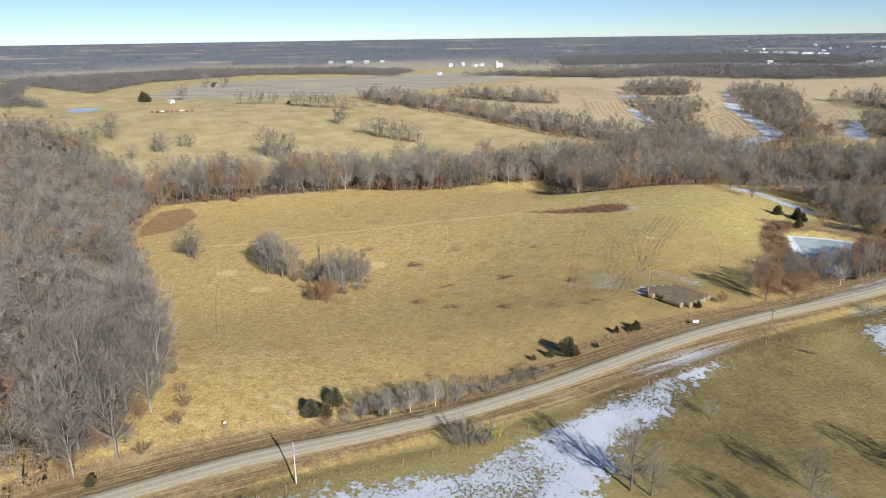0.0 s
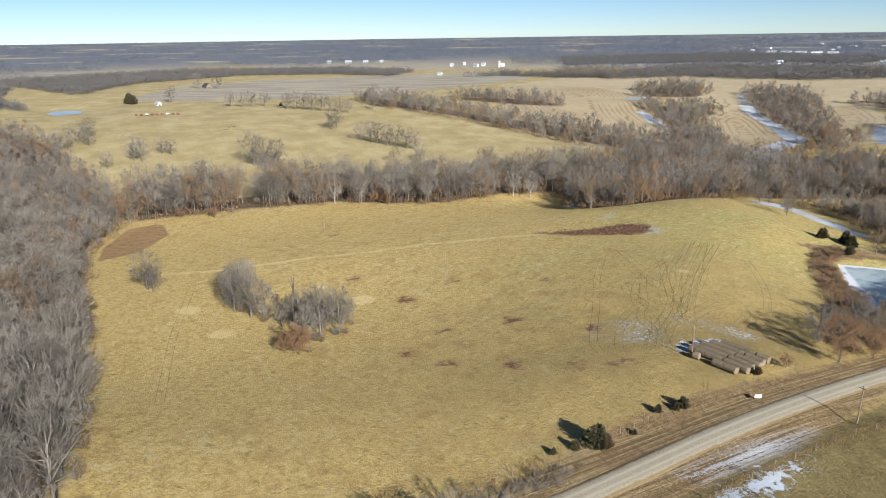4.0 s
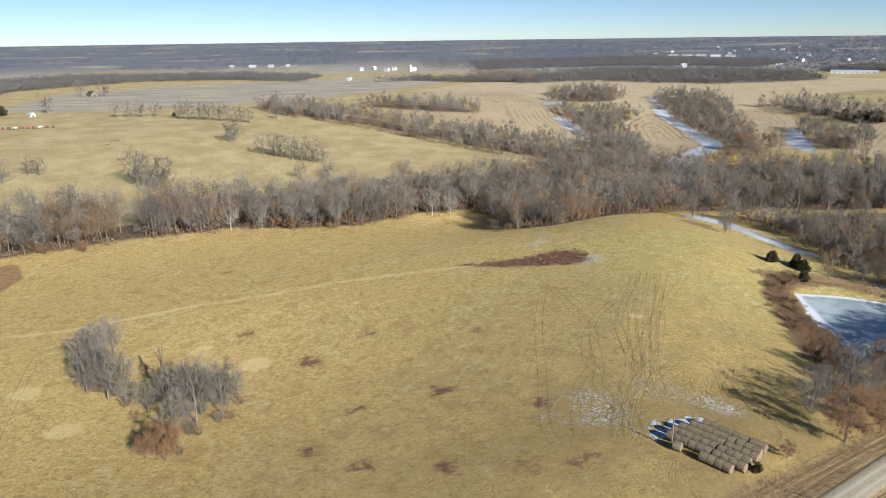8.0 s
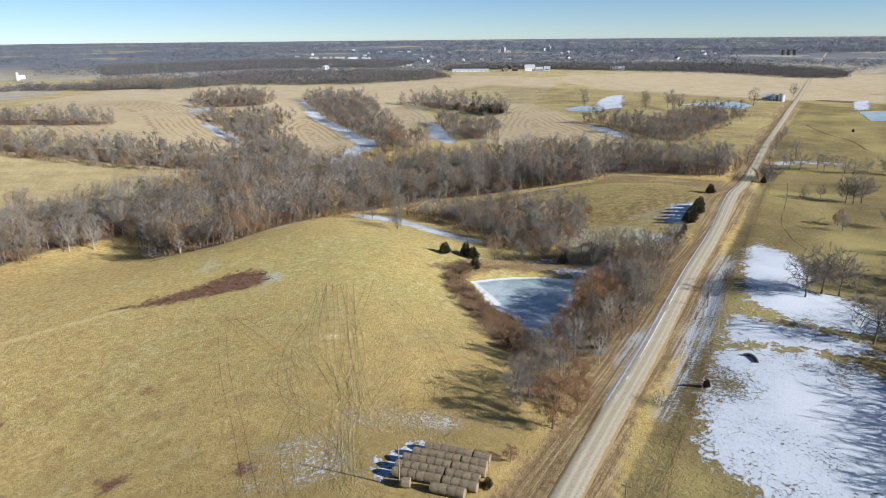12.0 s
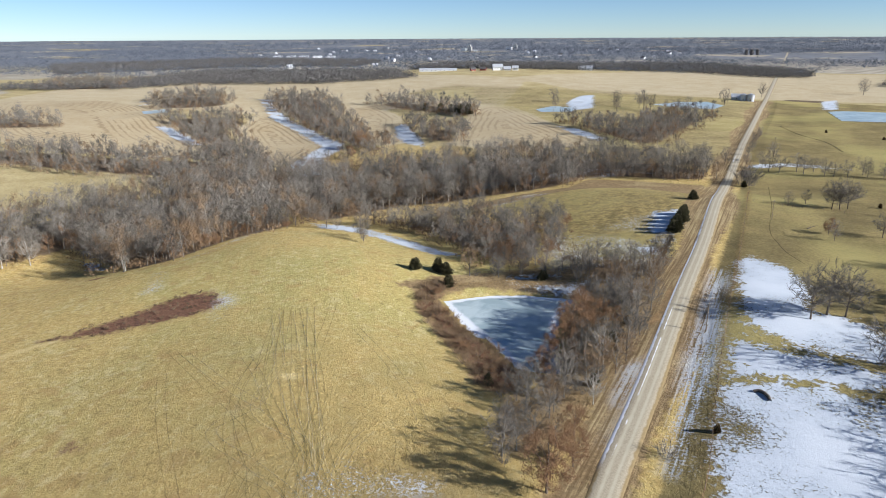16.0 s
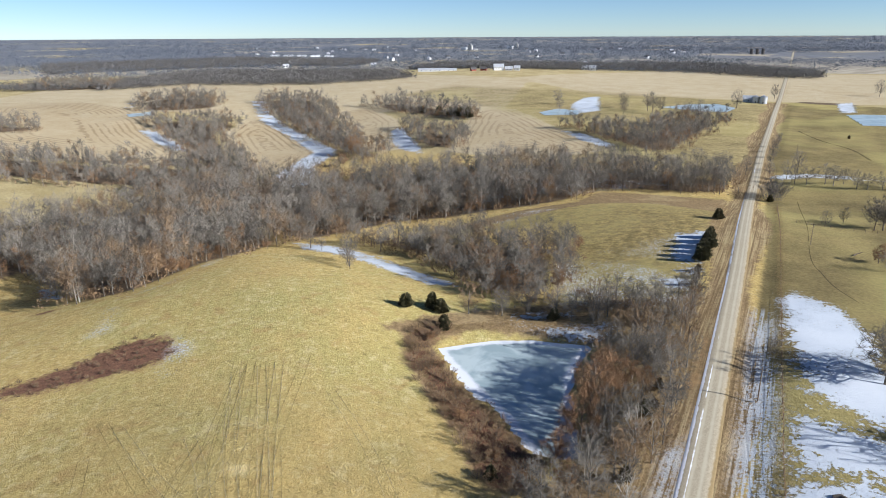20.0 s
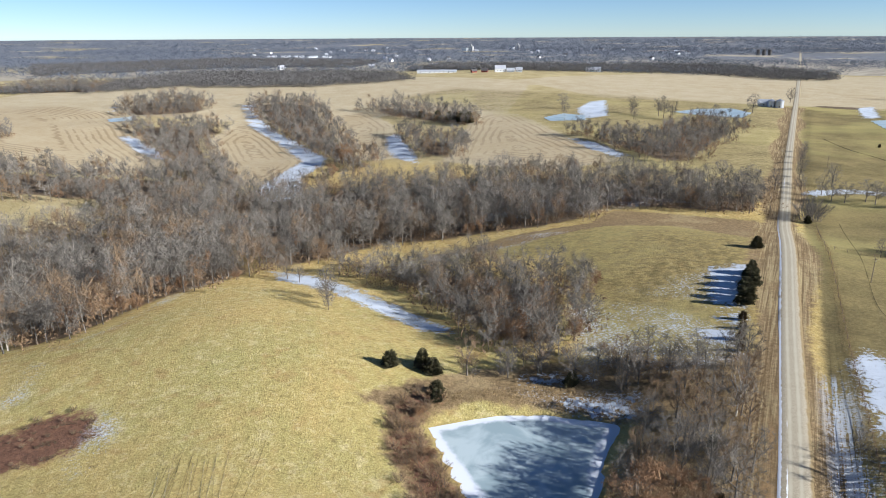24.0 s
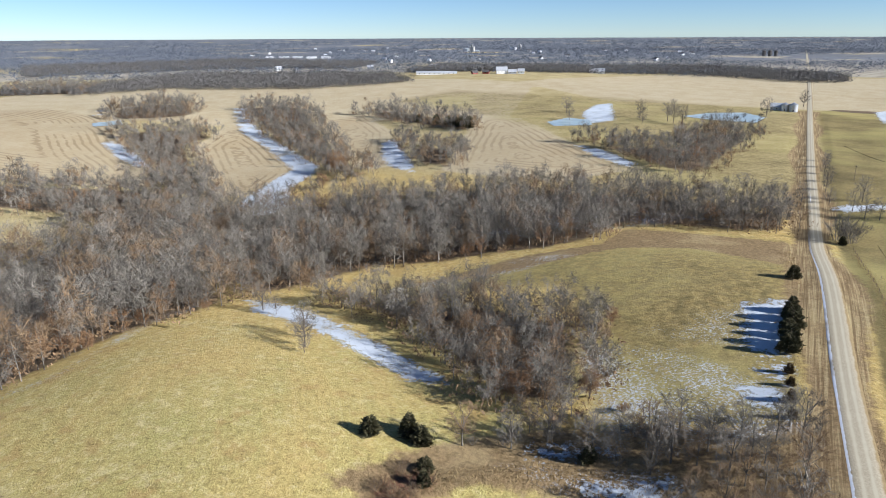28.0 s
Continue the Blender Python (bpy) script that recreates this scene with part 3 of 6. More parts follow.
STRIPS = [
    [(-690, 180), (-610, 190), (-525, 224), (-455, 246), (-396, 266), (-348, 283), (-285, 273), (-300, 330), (-345, 346), (-372, 346), (-411, 322), (-460, 300), (-520, 262), (-600, 235), (-690, 215)],
    [(-650, 275), (-600, 300), (-560, 335), (-545, 365), (-570, 372), (-620, 345), (-660, 300)],
    [(-583, 486), (-541, 512), (-528, 547), (-574, 585), (-621, 575), (-625, 530)],
    [(-521, 444), (-449, 406), (-413, 388), (-351, 343), (-312, 336), (-340, 372), (-370, 394), (-419, 435), (-451, 460), (-449, 487), (-475, 500), (-499, 495)],
    [(-520, 590), (-447, 530), (-396, 498), (-358, 472), (-319, 446), (-283, 415), (-262, 400), (-255, 420), (-296, 450), (-327, 484), (-373, 533), (-425, 588), (-465, 625), (-510, 630)],
    [(-399, 611), (-345, 589), (-286, 566), (-248, 556), (-270, 590), (-320, 620), (-380, 640)],
    [(-305, 528), (-245, 446), (-218, 434), (-210, 445), (-219, 462), (-236, 494), (-265, 505), (-287, 520)],
    [(-168, 533), (-139, 505), (-110, 474), (-95, 456), (-72, 454), (-66, 493), (-62, 547), (-56, 609), (-79, 614), (-98, 584), (-101, 535), (-128, 522)],
    [(-852, 544), (-775, 604), (-800, 650), (-881, 660), (-905, 602)],
]
SNOW = [
    [(0, -62), (4, -44), (6, -32), (7, -25), (4, -13), (0, 6), (-1.5, 17), (-2.5, 37), (-0.5, 44), (4, 24), (10, 16), (12, 4), (20, -6), (26, -14), (20, -50)],
    [(-7, 213), (-3, 220), (9, 208), (14, 188), (13, 171), (23, 171), (31, 160), (34, 148), (29, 147), (17, 146), (8, 149), (-1, 156), (-4, 175), (-6, 195)],
    [(-3.5, 147.5), (4, 144.5), (13, 145), (24, 142), (31, 137), (24, 133), (12, 131.5), (-2, 130)],
    [(-3.5, 127), (6, 129), (14, 131), (24, 130), (33, 124), (39, 108), (35, 90), (24, 78), (12, 75), (4, 81), (0, 87), (-2, 104)],
    [(-41, 263), (-30, 269), (-29, 235), (-38, 238)],
    [(-36, 232), (-28.5, 232), (-28.5, 226), (-34, 225)],
    [(-39, 221), (-29, 222), (-29, 211), (-36, 211)],
    [(-60, 180.5), (-50, 183), (-44, 185), (-43, 180), (-52, 176.5), (-58, 176)],
    [(-73, 188), (-66, 190), (-56, 190), (-62, 185.5), (-71, 184)],
    [(-532, 590), (-518, 600), (-468, 549), (-425, 518), (-380, 491), (-314, 442), (-298, 415), (-288, 381), (-256, 342), (-266, 324), (-292, 340), (-304, 368), (-326, 428), (-392, 480), (-456, 518)],
    [(-510, 424), (-495, 429), (-456, 415), (-408, 388), (-426, 386), (-460, 398)],
    [(-312, 517), (-306, 529), (-241, 442), (-228, 421), (-256, 438), (-281, 467)],
    [(-168, 523), (-139, 504), (-111, 470), (-114, 458), (-139, 481)],
    [(-652, 533), (-620, 517), (-590, 490), (-604, 490)],
    [(-16, 406), (-13, 413), (4, 422), (22, 420), (40, 414), (20, 412), (3, 412), (-11, 401)],
    [(-202, 664), (-208, 746), (-196, 753), (-165, 639), (-178, 611)],
    [(26, 811), (42, 830), (40, 717), (27, 712)],
    [(-192, 238), (-176, 238), (-150, 231), (-128, 223), (-102, 210), (-99, 203), (-108, 203), (-124, 211), (-150, 221), (-176, 226)],
    [(-45.5, 52), (-39, 50), (-38.5, 64), (-43, 65)],
    [(-259, 168), (-251, 170), (-234, 162), (-242, 159)],
]
SNOW_THIN = [
    [(-65.3, 53.8), (-56.6, 60.8), (-46.7, 51), (-54.3, 44.4)],
    [(-70, 48.3), (-67.4, 50), (-58.7, 42.5), (-61, 41.1)],
    [(-50.6, 68.4), (-45.5, 72.7), (-42.5, 71.9), (-38.7, 75.4), (-37.2, 68.5), (-47.3, 66.4)],
    [(-12.5, 205), (-11.5, 160), (-10.5, 118), (-8, 92), (-3.5, 92), (-3.5, 128), (-5, 165), (-7, 200)],
    [(-10, 160), (-9.5, 140), (-8, 118), (-5, 118), (-5, 150), (-6, 160)],
    [(-193, 239), (-176, 238), (-150, 231), (-128, 223), (-102, 209), (-100, 202), (-124, 211), (-150, 221), (-178, 226)],
    [(-142, 133), (-133, 129), (-123, 117), (-125, 111), (-131, 116), (-138, 126)],
    [(-184, 143), (-172, 132), (-166, 122), (-163, 128), (-176, 142)],
    [(-189, 150), (-184, 166), (-200, 200), (-203, 226), (-198, 226), (-195, 200), (-181, 165), (-186, 149)],
    [(-150, 320), (-100, 340), (-60, 372), (-100, 380), (-150, 350)],
    [(-62, 66), (-54, 60), (-46, 66), (-54, 74)],
    [(-9, 20), (-8.5, 40), (-7, 52), (-4.5, 45), (-5, 22)],
    [(-64, 243), (-50, 256), (-38, 266), (-30, 269), (-29, 236), (-39, 239), (-52, 239)],
    [(-76, 178), (-61, 183), (-46, 186), (-44, 178), (-50, 176), (-65, 176)],
    [(-76, 233), (-54, 235), (-32, 222), (-26, 205), (-38, 195), (-60, 196)],
    [(-150, 266), (-130, 283), (-105, 294), (-108, 288), (-128, 272), (-146, 260)],
    [(-120, 292), (-100, 296), (-96, 304), (-118, 300)],
    [(-22, 130), (-21, 112), (-18.5, 108), (-18.5, 132)],
    [(-19, 95), (-18.5, 160), (-17.6, 160), (-17.4, 95)],
]
CROPS = [
    [(-760, 420), (-690, 500), (-591, 490), (-464, 421), (-386, 387), (-372, 350), (-414, 325), (-465, 305), (-540, 290), (-640, 330)],
    [(-442, 455), (-484, 540), (-456, 525), (-400, 495), (-322, 432), (-289, 369), (-317, 345), (-367, 393)],
    [(-425, 578), (-388, 610), (-326, 555), (-301, 510), (-251, 436), (-277, 432), (-337, 490)],
    [(-225, 460), (-240, 500), (-260, 560), (-273, 612), (-240, 620), (-168, 525), (-106, 456), (-140, 415), (-216, 430)],
]
BROAD_CROPS = [
    [(-760, 420), (-591, 480), (-484, 520), (-400, 590), (-250, 620), (-330, 900), (-600, 900), (-900, 700)],
    [(-350, 900), (-200, 770), (20, 800), (300, 900), (400, 1250), (-200, 1200)],
]
GREY_FIELDS = [[(-820, -60), (-990, 15), (-1060, 174), (-1042, 446), (-1042, 585), (-837, 500), (-740, 260), (-740, 138), (-740, 56)]]
WEEDS = [[(-164, 90), (-157, 103), (-154, 113), (-151, 126), (-145, 130), (-133, 125), (-135, 117), (-141, 108), (-151, 98)]]
WEED_SPOTS = [(-130, 20, 3.0), (-89, 36, 2.6), (-134, 39, 1.6), (-160, 12, 2.2), (-232, 24, 2.0), (-152, 31, 1.2), (-211, 141, 3.0), (-60, 20, 2.5), (-72, 8, 2.2), (-50, 30, 2.0), (-84, 2, 1.8), (-66, 46, 2.4), (-45, 38, 1.6), (-108, 60, 1.6), (-96, 18, 1.6)]
PALE_SPOTS = [(-138, 8, 4.5), (-82, 90, 2.2), (-156, -2, 3.0), (-124, -38, 4.0), (-150, -45, 4.0)]
TRACKS = [
    [(-111.4, 83.7), (-94.8, 69), (-76.5, 55), (-66.3, 46.7), (-57.5, 40.2), (-51.9, 37.9)],
    [(-120.4, 94.1), (-99.9, 83.8), (-87.5, 78.2), (-76.4, 73.2)],
    [(-114.5, 93.1), (-97.3, 85.2), (-86.9, 81.3), (-77.3, 78.7)],
    [(-94.2, 95.2), (-86, 79.2), (-79.1, 70.2), (-69.9, 63.3), (-62.1, 61.7), (-54.2, 55.8), (-46.3, 46.5)],
    [(-107.8, 126.1), (-76.2, 87.9), (-61.6, 71.8), (-54, 61), (-46.2, 51.5)],
    [(-106, 128.9), (-76.5, 91.1), (-59.2, 70.1), (-49.8, 63.2)],
    [(-111.1, 122.5), (-88.9, 92.3), (-79.6, 81.8), (-66.6, 71.8), (-57.9, 61.3), (-51, 50.1)],
    [(-112.3, 127), (-90.8, 98.4), (-75.4, 82.7), (-62.1, 69.7)],
    [(-86.9, 122.2), (-70.7, 109.2), (-58.5, 98.1), (-49.7, 88.3)],
    [(-65.5, 85.9), (-57.4, 85.4), (-50.3, 81.5), (-46.2, 74.2)],
    [(-55.7, 65.5), (-58.1, 73.3), (-60.2, 82.9), (-59.4, 92)],
    [(-52.6, 64.5), (-55.7, 73.7), (-56, 81.1)],
    [(-64.8, 54.3), (-67.6, 59.1), (-69.7, 65.3), (-68.9, 68.8)],
    [(-50.3, 41.9), (-57.7, 47.7), (-62.9, 54), (-64.8, 61.4)],
    [(-77, -56), (-125, -51), (-179, -41)],
]
BROWN_POND = [(-236, -74), (-262, -72), (-296, -62), (-304, -46), (-278, -44), (-246, -58)]


def cover(x, y):
    """Signed distances, in metres, to the edge of each kind of cover."""
    def most(polys, reach=60.0):
        d = np.full(x.shape, -reach)
        for poly in polys:
            d = np.maximum(d, inside(x, y, poly))
        return np.clip(d, -reach, reach)

    def spots(list_of, d):
        for cx, cy, r in list_of:
            d = np.maximum(d, r - np.hypot(x - cx, y - cy))
        return d

    off = np.abs(x - lane_x(y))
    lane_side = np.where(x < lane_x(y), 9.5, 6.5) + 2.5 * np.sin(y * 0.05)
    rough = np.clip(lane_side - off, -60, 60) * (y < 780) - 60 * (y >= 780)
    return {
        "snow": np.minimum(most(SNOW) - 1.0, 5.0),
        "frost": most(SNOW_THIN),
        "rowed": most(CROPS),
        "grazed": np.maximum(1 - smooth(-340, -300, x), smooth(400, 450, y)),
        "worn": np.clip(0.42 * np.exp(-((x + 42) ** 2 + (y - 22) ** 2) / 2600) + 0.08 * np.exp(-((x + 80) ** 2 + (y - 40) ** 2) / 2600) + 0.1 * np.exp(-((x + 60) ** 2 + (y + 30) ** 2) / 1200) + 0.4 * np.exp(-((x + 55) ** 2 + (y - 95) ** 2) / 1500) + 0.5 * np.exp(-((x + 36) ** 2 + (y - 62) ** 2) / 700), 0, 0.85),
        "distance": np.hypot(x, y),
        "verge": 1 - smooth(9, 12, off),
        "crop": np.maximum(most(CROPS), most(BROAD_CROPS)),
        "grey": np.maximum(most(GREY_FIELDS), np.where(np.hypot(x, y) > 1250, 24 + 40 * np.sin(x / 170 + np.sin(y / 260)) * np.sin(y / 120 + 0.7 * np.sin(x / 310)), -60)),
        "litter": most([[(-17, 812), (30, 818), (66, 806), (40, 788), (8, 780), (-14, 788)], LEFT_WOODS, UPPER_WOODS, CREEK_WOODS, MIDDLE_WOODS, LOW_BELT] + STRIPS) - 6.5,
        "rough": np.maximum(rough, most([POND_BRUSH, POND_WOODS, [(-98, 158), (-88, 178), (-70, 188), (-44, 192), (-38, 178), (-60, 175), (-76, 170), (-84, 158)], [(-148, 266), (-120, 300), (-93, 318), (-90, 346), (-30, 346), (-30, 300), (-60, 318), (-85, 312), (-110, 288)]])),
        "weeds": spots(WEED_SPOTS, np.maximum(most(WEEDS), most([POND_BRUSH]) - 2)),
        "soil": np.maximum(most([BROWN_POND]), np.maximum(1.3 - np.hypot(x + 20, y - 36), 0.9 - along(x, y, [(-21, 150), (-19.5, 160), (-20, 172), (-19, 180)]))),
        "pale": spots(PALE_SPOTS, 1.4 - along(x, y, [(-200, -51), (-194, -32), (-194, 2), (-182, 51), (-160, 92)])),
        "olive": np.clip(np.maximum(np.maximum(np.minimum(0.5, 0.3 * most([CLEARING])), np.minimum(0.3, 0.15 * most([[(-400, 690), (-260, 625), (-170, 545), (-105, 440), (-20, 390), (-10, 780), (-200, 795), (-380, 790)]]))), np.where((x > lane_x(y) + 6) & (y < 800), np.minimum(x - lane_x(y) - 6, 800 - y), -60)), -60, 60),
        "green": np.where(x > lane_x(y), 0.1, -0.75 + 1.75 * np.exp(-((x + 115) ** 2 + (y - 150) ** 2) / 9000) + 0.9 * (inside(x, y, CLEARING) > 0)) + 0.0 * y,
    }


def build_ground():
    def steps(low, high, core, far):
        inner = np.arange(low, high + core, core)
        out, gap = [], core
        while not out or out[-1] < far:
            gap = min(gap * 1.045, 75)
            out.append((out[-1] if out else 0) + gap)
        out = np.array(out)
        return np.concatenate([low - out[::-1], inner, inner[-1] + out])

    xs, ys = steps(-330, 60, 3.4, 4500), steps(-110, 330, 3.4, 4500)
    gx, gy = np.meshgrid(xs, ys)
    x, y = gx.ravel(), gy.ravel()
    z = land(x, y)
    w, h = len(xs), len(ys)
    a = (np.arange(h - 1)[:, None] * w + np.arange(w - 1)[None, :]).ravel()
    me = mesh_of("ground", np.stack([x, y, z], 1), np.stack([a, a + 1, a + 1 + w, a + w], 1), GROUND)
    for name, values in cover(x, y).items():
        me.attributes.new(name, "FLOAT", "POINT").data.foreach_set("value", values.astype(np.float32))
    me.polygons.foreach_set("use_smooth", np.ones(len(me.polygons), bool))
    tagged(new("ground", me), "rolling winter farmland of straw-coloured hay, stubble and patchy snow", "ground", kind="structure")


build_ground()


def gravel_material():
    n = Nodes("gravel")
    across = n.attr("across")
    rut = n.math("ABSOLUTE", n.math("SUBTRACT", n.math("ABSOLUTE", across), 0.78))
    worn = n.ramp(n.math("ADD", rut, n.math("MULTIPLY", n.noise(0.25, 3), 0.5)), 0.3, 0.75)
    color = n.mix(n.ramp(n.noise(3.0, 6, 0.7), 0.3, 0.7), (0.29, 0.25, 0.175), (0.41, 0.36, 0.265))
    color = n.mix(worn, n.mix(n.noise(0.6, 4), (0.39, 0.35, 0.255), (0.47, 0.425, 0.32)), color)
    edge = n.ramp(n.math("ADD", n.math("ABSOLUTE", across), n.math("MULTIPLY", n.noise(0.5, 5), 0.9)), 2.3, 2.75)
    color = n.mix(edge, color, n.mix(n.noise(1.2, 5, 0.7), (0.15, 0.11, 0.056), (0.33, 0.245, 0.125)))
    drift = n.math("ADD", n.math("MULTIPLY", across, -1.0), n.math("MULTIPLY", n.noise(0.7, 6, 0.8), 0.9))
    color = n.mix(n.math("MULTIPLY", n.math("MULTIPLY", n.ramp(drift, 2.45, 2.6), n.ramp(n.noise(0.022, 4, 0.7), 0.33, 0.40)), n.attr("north")), color, (0.70, 0.72, 0.75))
    line = n.math("ABSOLUTE", n.math("ADD", across, 1.2))
    streak = n.ramp(n.math("ADD", line, n.math("MULTIPLY", n.noise(0.5, 6, 0.8), 0.6)), 0.36, 0.44, 1.0, 0.0)
    color = n.mix(n.math("MULTIPLY", n.math("MULTIPLY", streak, n.attr("icy")), n.ramp(n.noise(0.03, 4, 0.7), 0.46, 0.52)), color, (0.74, 0.755, 0.775))
    n.bump(n.noise(5.0, 5), 0.5, 0.08)
    return n.done(color, 0.95, 0.0, 0.15)


def ribbon(name, line, half, lift, material, label, category, start=None):
    """A gravel way laid over the ground, a little crowned."""
    ys = np.concatenate([np.arange(line[0][1], 420, 2.5), np.arange(420, line[-1][1], 8.0)])
    offs = np.array([-half, -half * 0.86, -half * 0.4, 0, half * 0.4, half * 0.86, half])
    xs = lane_x(ys)[:, None] + offs[None, :]
    yy = np.repeat(ys[:, None], len(offs), 1)
    zz = land(xs, yy) + lift + 0.07 * (1 - (offs / half) ** 2)[None, :]
    zz[:, 0] -= lift + 0.12
    zz[:, -1] -= lift + 0.12
    w = len(offs)
    a = (np.arange(len(ys) - 1)[:, None] * w + np.arange(w - 1)[None, :]).ravel()
    me = mesh_of(name, np.stack([xs.ravel(), yy.ravel(), zz.ravel()], 1), np.stack([a, a + 1, a + 1 + w, a + w], 1), material)
    flat = yy.ravel()
    for key, values in (("across", np.tile(offs, len(ys))), ("north", smooth(88, 96, flat) * (1 - smooth(300, 380, flat))), ("icy", smooth(92, 100, flat) * (1 - smooth(170, 180, flat)) + smooth(330, 345, flat) * (1 - smooth(420, 440, flat)))):
        me.attributes.new(key, "FLOAT", "POINT").data.foreach_set("value", np.asarray(values, np.float32))
    me.polygons.foreach_set("use_smooth", np.ones(len(me.polygons), bool))
    return tagged(new(name, me), label, category, kind="structure")


ribbon("road", LANE, 2.75, 0.05, gravel_material(), "pale tan gravel lane with wheel tracks and snowy verge", "road")


# ---- wheel ruts pressed into the hay field ----
def rut_material(name, a, b, thick):
    n = Nodes(name)
    n.done(n.mix(n.ramp(n.noise(1.5, 5), 0.3, 0.7), a, b), 0.95, 0.0, 0.1)
    clear = n.tree.nodes.new("ShaderNodeBsdfTransparent")
    blend = n.tree.nodes.new("ShaderNodeMixShader")
    edge = n.math("ADD", n.attr("across"), n.math("MULTIPLY", n.noise(0.8, 5, 0.7), 1.5))
    n.put(blend.inputs[0], n.math("MULTIPLY", n.ramp(edge, 1.0, 1.7, thick, 0.0), n.ramp(n.noise(0.09, 3), 0.35, 0.55, 0.5, 1.0)))
    n.tree.links.new(n.bsdf.outputs[0], blend.inputs[1 + 1])
    n.tree.links.new(clear.outputs[0], blend.inputs[1])
    n.tree.links.new(blend.outputs[0], n.tree.nodes["Material Output"].inputs[0])
    return n.mat


RUT_DARK = rut_material("pressed_grass", (0.17, 0.14, 0.055), (0.25, 0.20, 0.08), 0.34)
RUT_PATH = rut_material("trodden_path", (0.09, 0.072, 0.04), (0.14, 0.11, 0.06), 0.5)
RUT_PALE = rut_material("flattened_straw", (0.44, 0.37, 0.20), (0.56, 0.48, 0.28), 0.36)


def rut(line, shift, half, material):
    """One wheel's rut: a thin strip that follows a bending line over the ground."""
    pts = [Vector((*p, 0)) for p in line]
    dense = []
    for k in range(len(pts) - 1):
        a, b, c, d = pts[max(k - 1, 0)], pts[k], pts[k + 1], pts[min(k + 2, len(pts) - 1)]
        steps = max(2, int((c - b).length / 2.0))
        for q in range(steps):
            u = q / steps
            dense.append(0.5 * ((2 * b) + (c - a) * u + (2 * a - 5 * b + 4 * c - d) * u * u + (3 * b - a - 3 * c + d) * u ** 3))
    dense.append(pts[-1])
    v, across, quads = [], [], []
    for k, p in enumerate(dense):
        way = (dense[min(k + 1, len(dense) - 1)] - dense[max(k - 1, 0)]).normalized()
        side = Vector((-way.y, way.x, 0))
        for s in (-1, 0, 1):
            q = p + side * (shift + s * half)
            v.append((q.x, q.y))
            across.append(abs(s))
    v = np.array(v)
    z = land(v[:, 0], v[:, 1]) + 0.09
    for k in range(len(dense) - 1):
        for s in (0, 1):
            a = k * 3 + s
            quads.append((a, a + 1, a + 4, a + 3))
    me = mesh_of("wheel_rut", np.column_stack([v, z]), np.array(quads), material)
    me.attributes.new("across", "FLOAT", "POINT").data.foreach_set("value", np.array(across, np.float32))
    tagged(new("trim", me), "faint wheel rut pressed into hay stubble", "wheel rut", kind="structure")


weave = random.Random(8)
for k, line in enumerate(TRACKS):  # tractors came and went between the brow and the bales
    for again in range(3 if 2 < k < 8 else 1):
        drift = [(x + weave.gauss(0, 1.3 * again), y + weave.gauss(0, 1.3 * again)) for x, y in line]
        for shift in (-0.95, 0.95):
            rut(drift, shift, 0.14, RUT_PALE if (k + again) % 3 == 2 else RUT_DARK)
# cattle paths and a gully in the pasture across the lane
rut([(-3, 355), (0, 297), (1, 254), (4, 239), (7, 228), (12, 217)], 0.0, 0.25, RUT_PATH)
rut([(-5, 584), (8, 544), (25, 511), (33, 474)], 0.0, 1.3, RUT_PATH)


# ---- ice ----
def ice_material():
    n = Nodes("pond_ice")
    wide, mid = n.noise(0.10, 4, 0.6, warp=0.6), n.noise(0.5, 5, 0.6)
    color = n.mix(n.ramp(wide, 0.38, 0.62), (0.27, 0.345, 0.36), (0.43, 0.505, 0.51))
    rim = n.math("ADD", n.attr("shore"), n.math("MULTIPLY", mid, 2.4))
    color = n.mix(n.ramp(rim, 2.4, 3.6, 1.0, 0.0), color, (0.66, 0.69, 0.73))
    n.bump(mid, 0.2, 0.03)
    return n.done(color, n.ramp(rim, 2.2, 3.2, 0.8, 0.30), 0.0, 0.5)


ICE = ice_material()


def ice_sheet(outline, level, label, shore=0.0, gap=1.0):
    """A frozen pond: a flat sheet cut to its outline."""
    xs, ys = [p[0] for p in outline], [p[1] for p in outline]
    gx, gy = np.meshgrid(np.arange(min(xs) - 3, max(xs) + 3, gap), np.arange(min(ys) - 3, max(ys) + 3, gap))
    d = inside(gx, gy, outline)
    w = gx.shape[1]
    a = (np.arange(gx.shape[0] - 1)[:, None] * w + np.arange(w - 1)[None, :]).ravel()
    quads = np.stack([a, a + 1, a + 1 + w, a + w], 1)
    quads = quads[(d.ravel()[quads] > (-2.5 if gap == 1.0 else -0.5) * gap).all(1)]
    used, back = np.unique(quads, return_inverse=True)
    v = np.stack([gx.ravel(), gy.ravel(), np.full(gx.size, level)], 1)[used]
    me = mesh_of("pond_ice", v, back.reshape(-1, 4), ICE)
    me.attributes.new("shore", "FLOAT", "POINT").data.foreach_set("value", (d.ravel()[used] + shore).astype(np.float32))
    return tagged(new("water", me), label, "pond", kind="structure")


ice_sheet(POND, POND_LEVEL, "frozen farm pond, blue-grey ice with white snowy rim")
for outline, level in FAR_PONDS:
    ice_sheet(outline, level, "distant frozen pond of smooth pale blue ice", 9.0, 1.5)


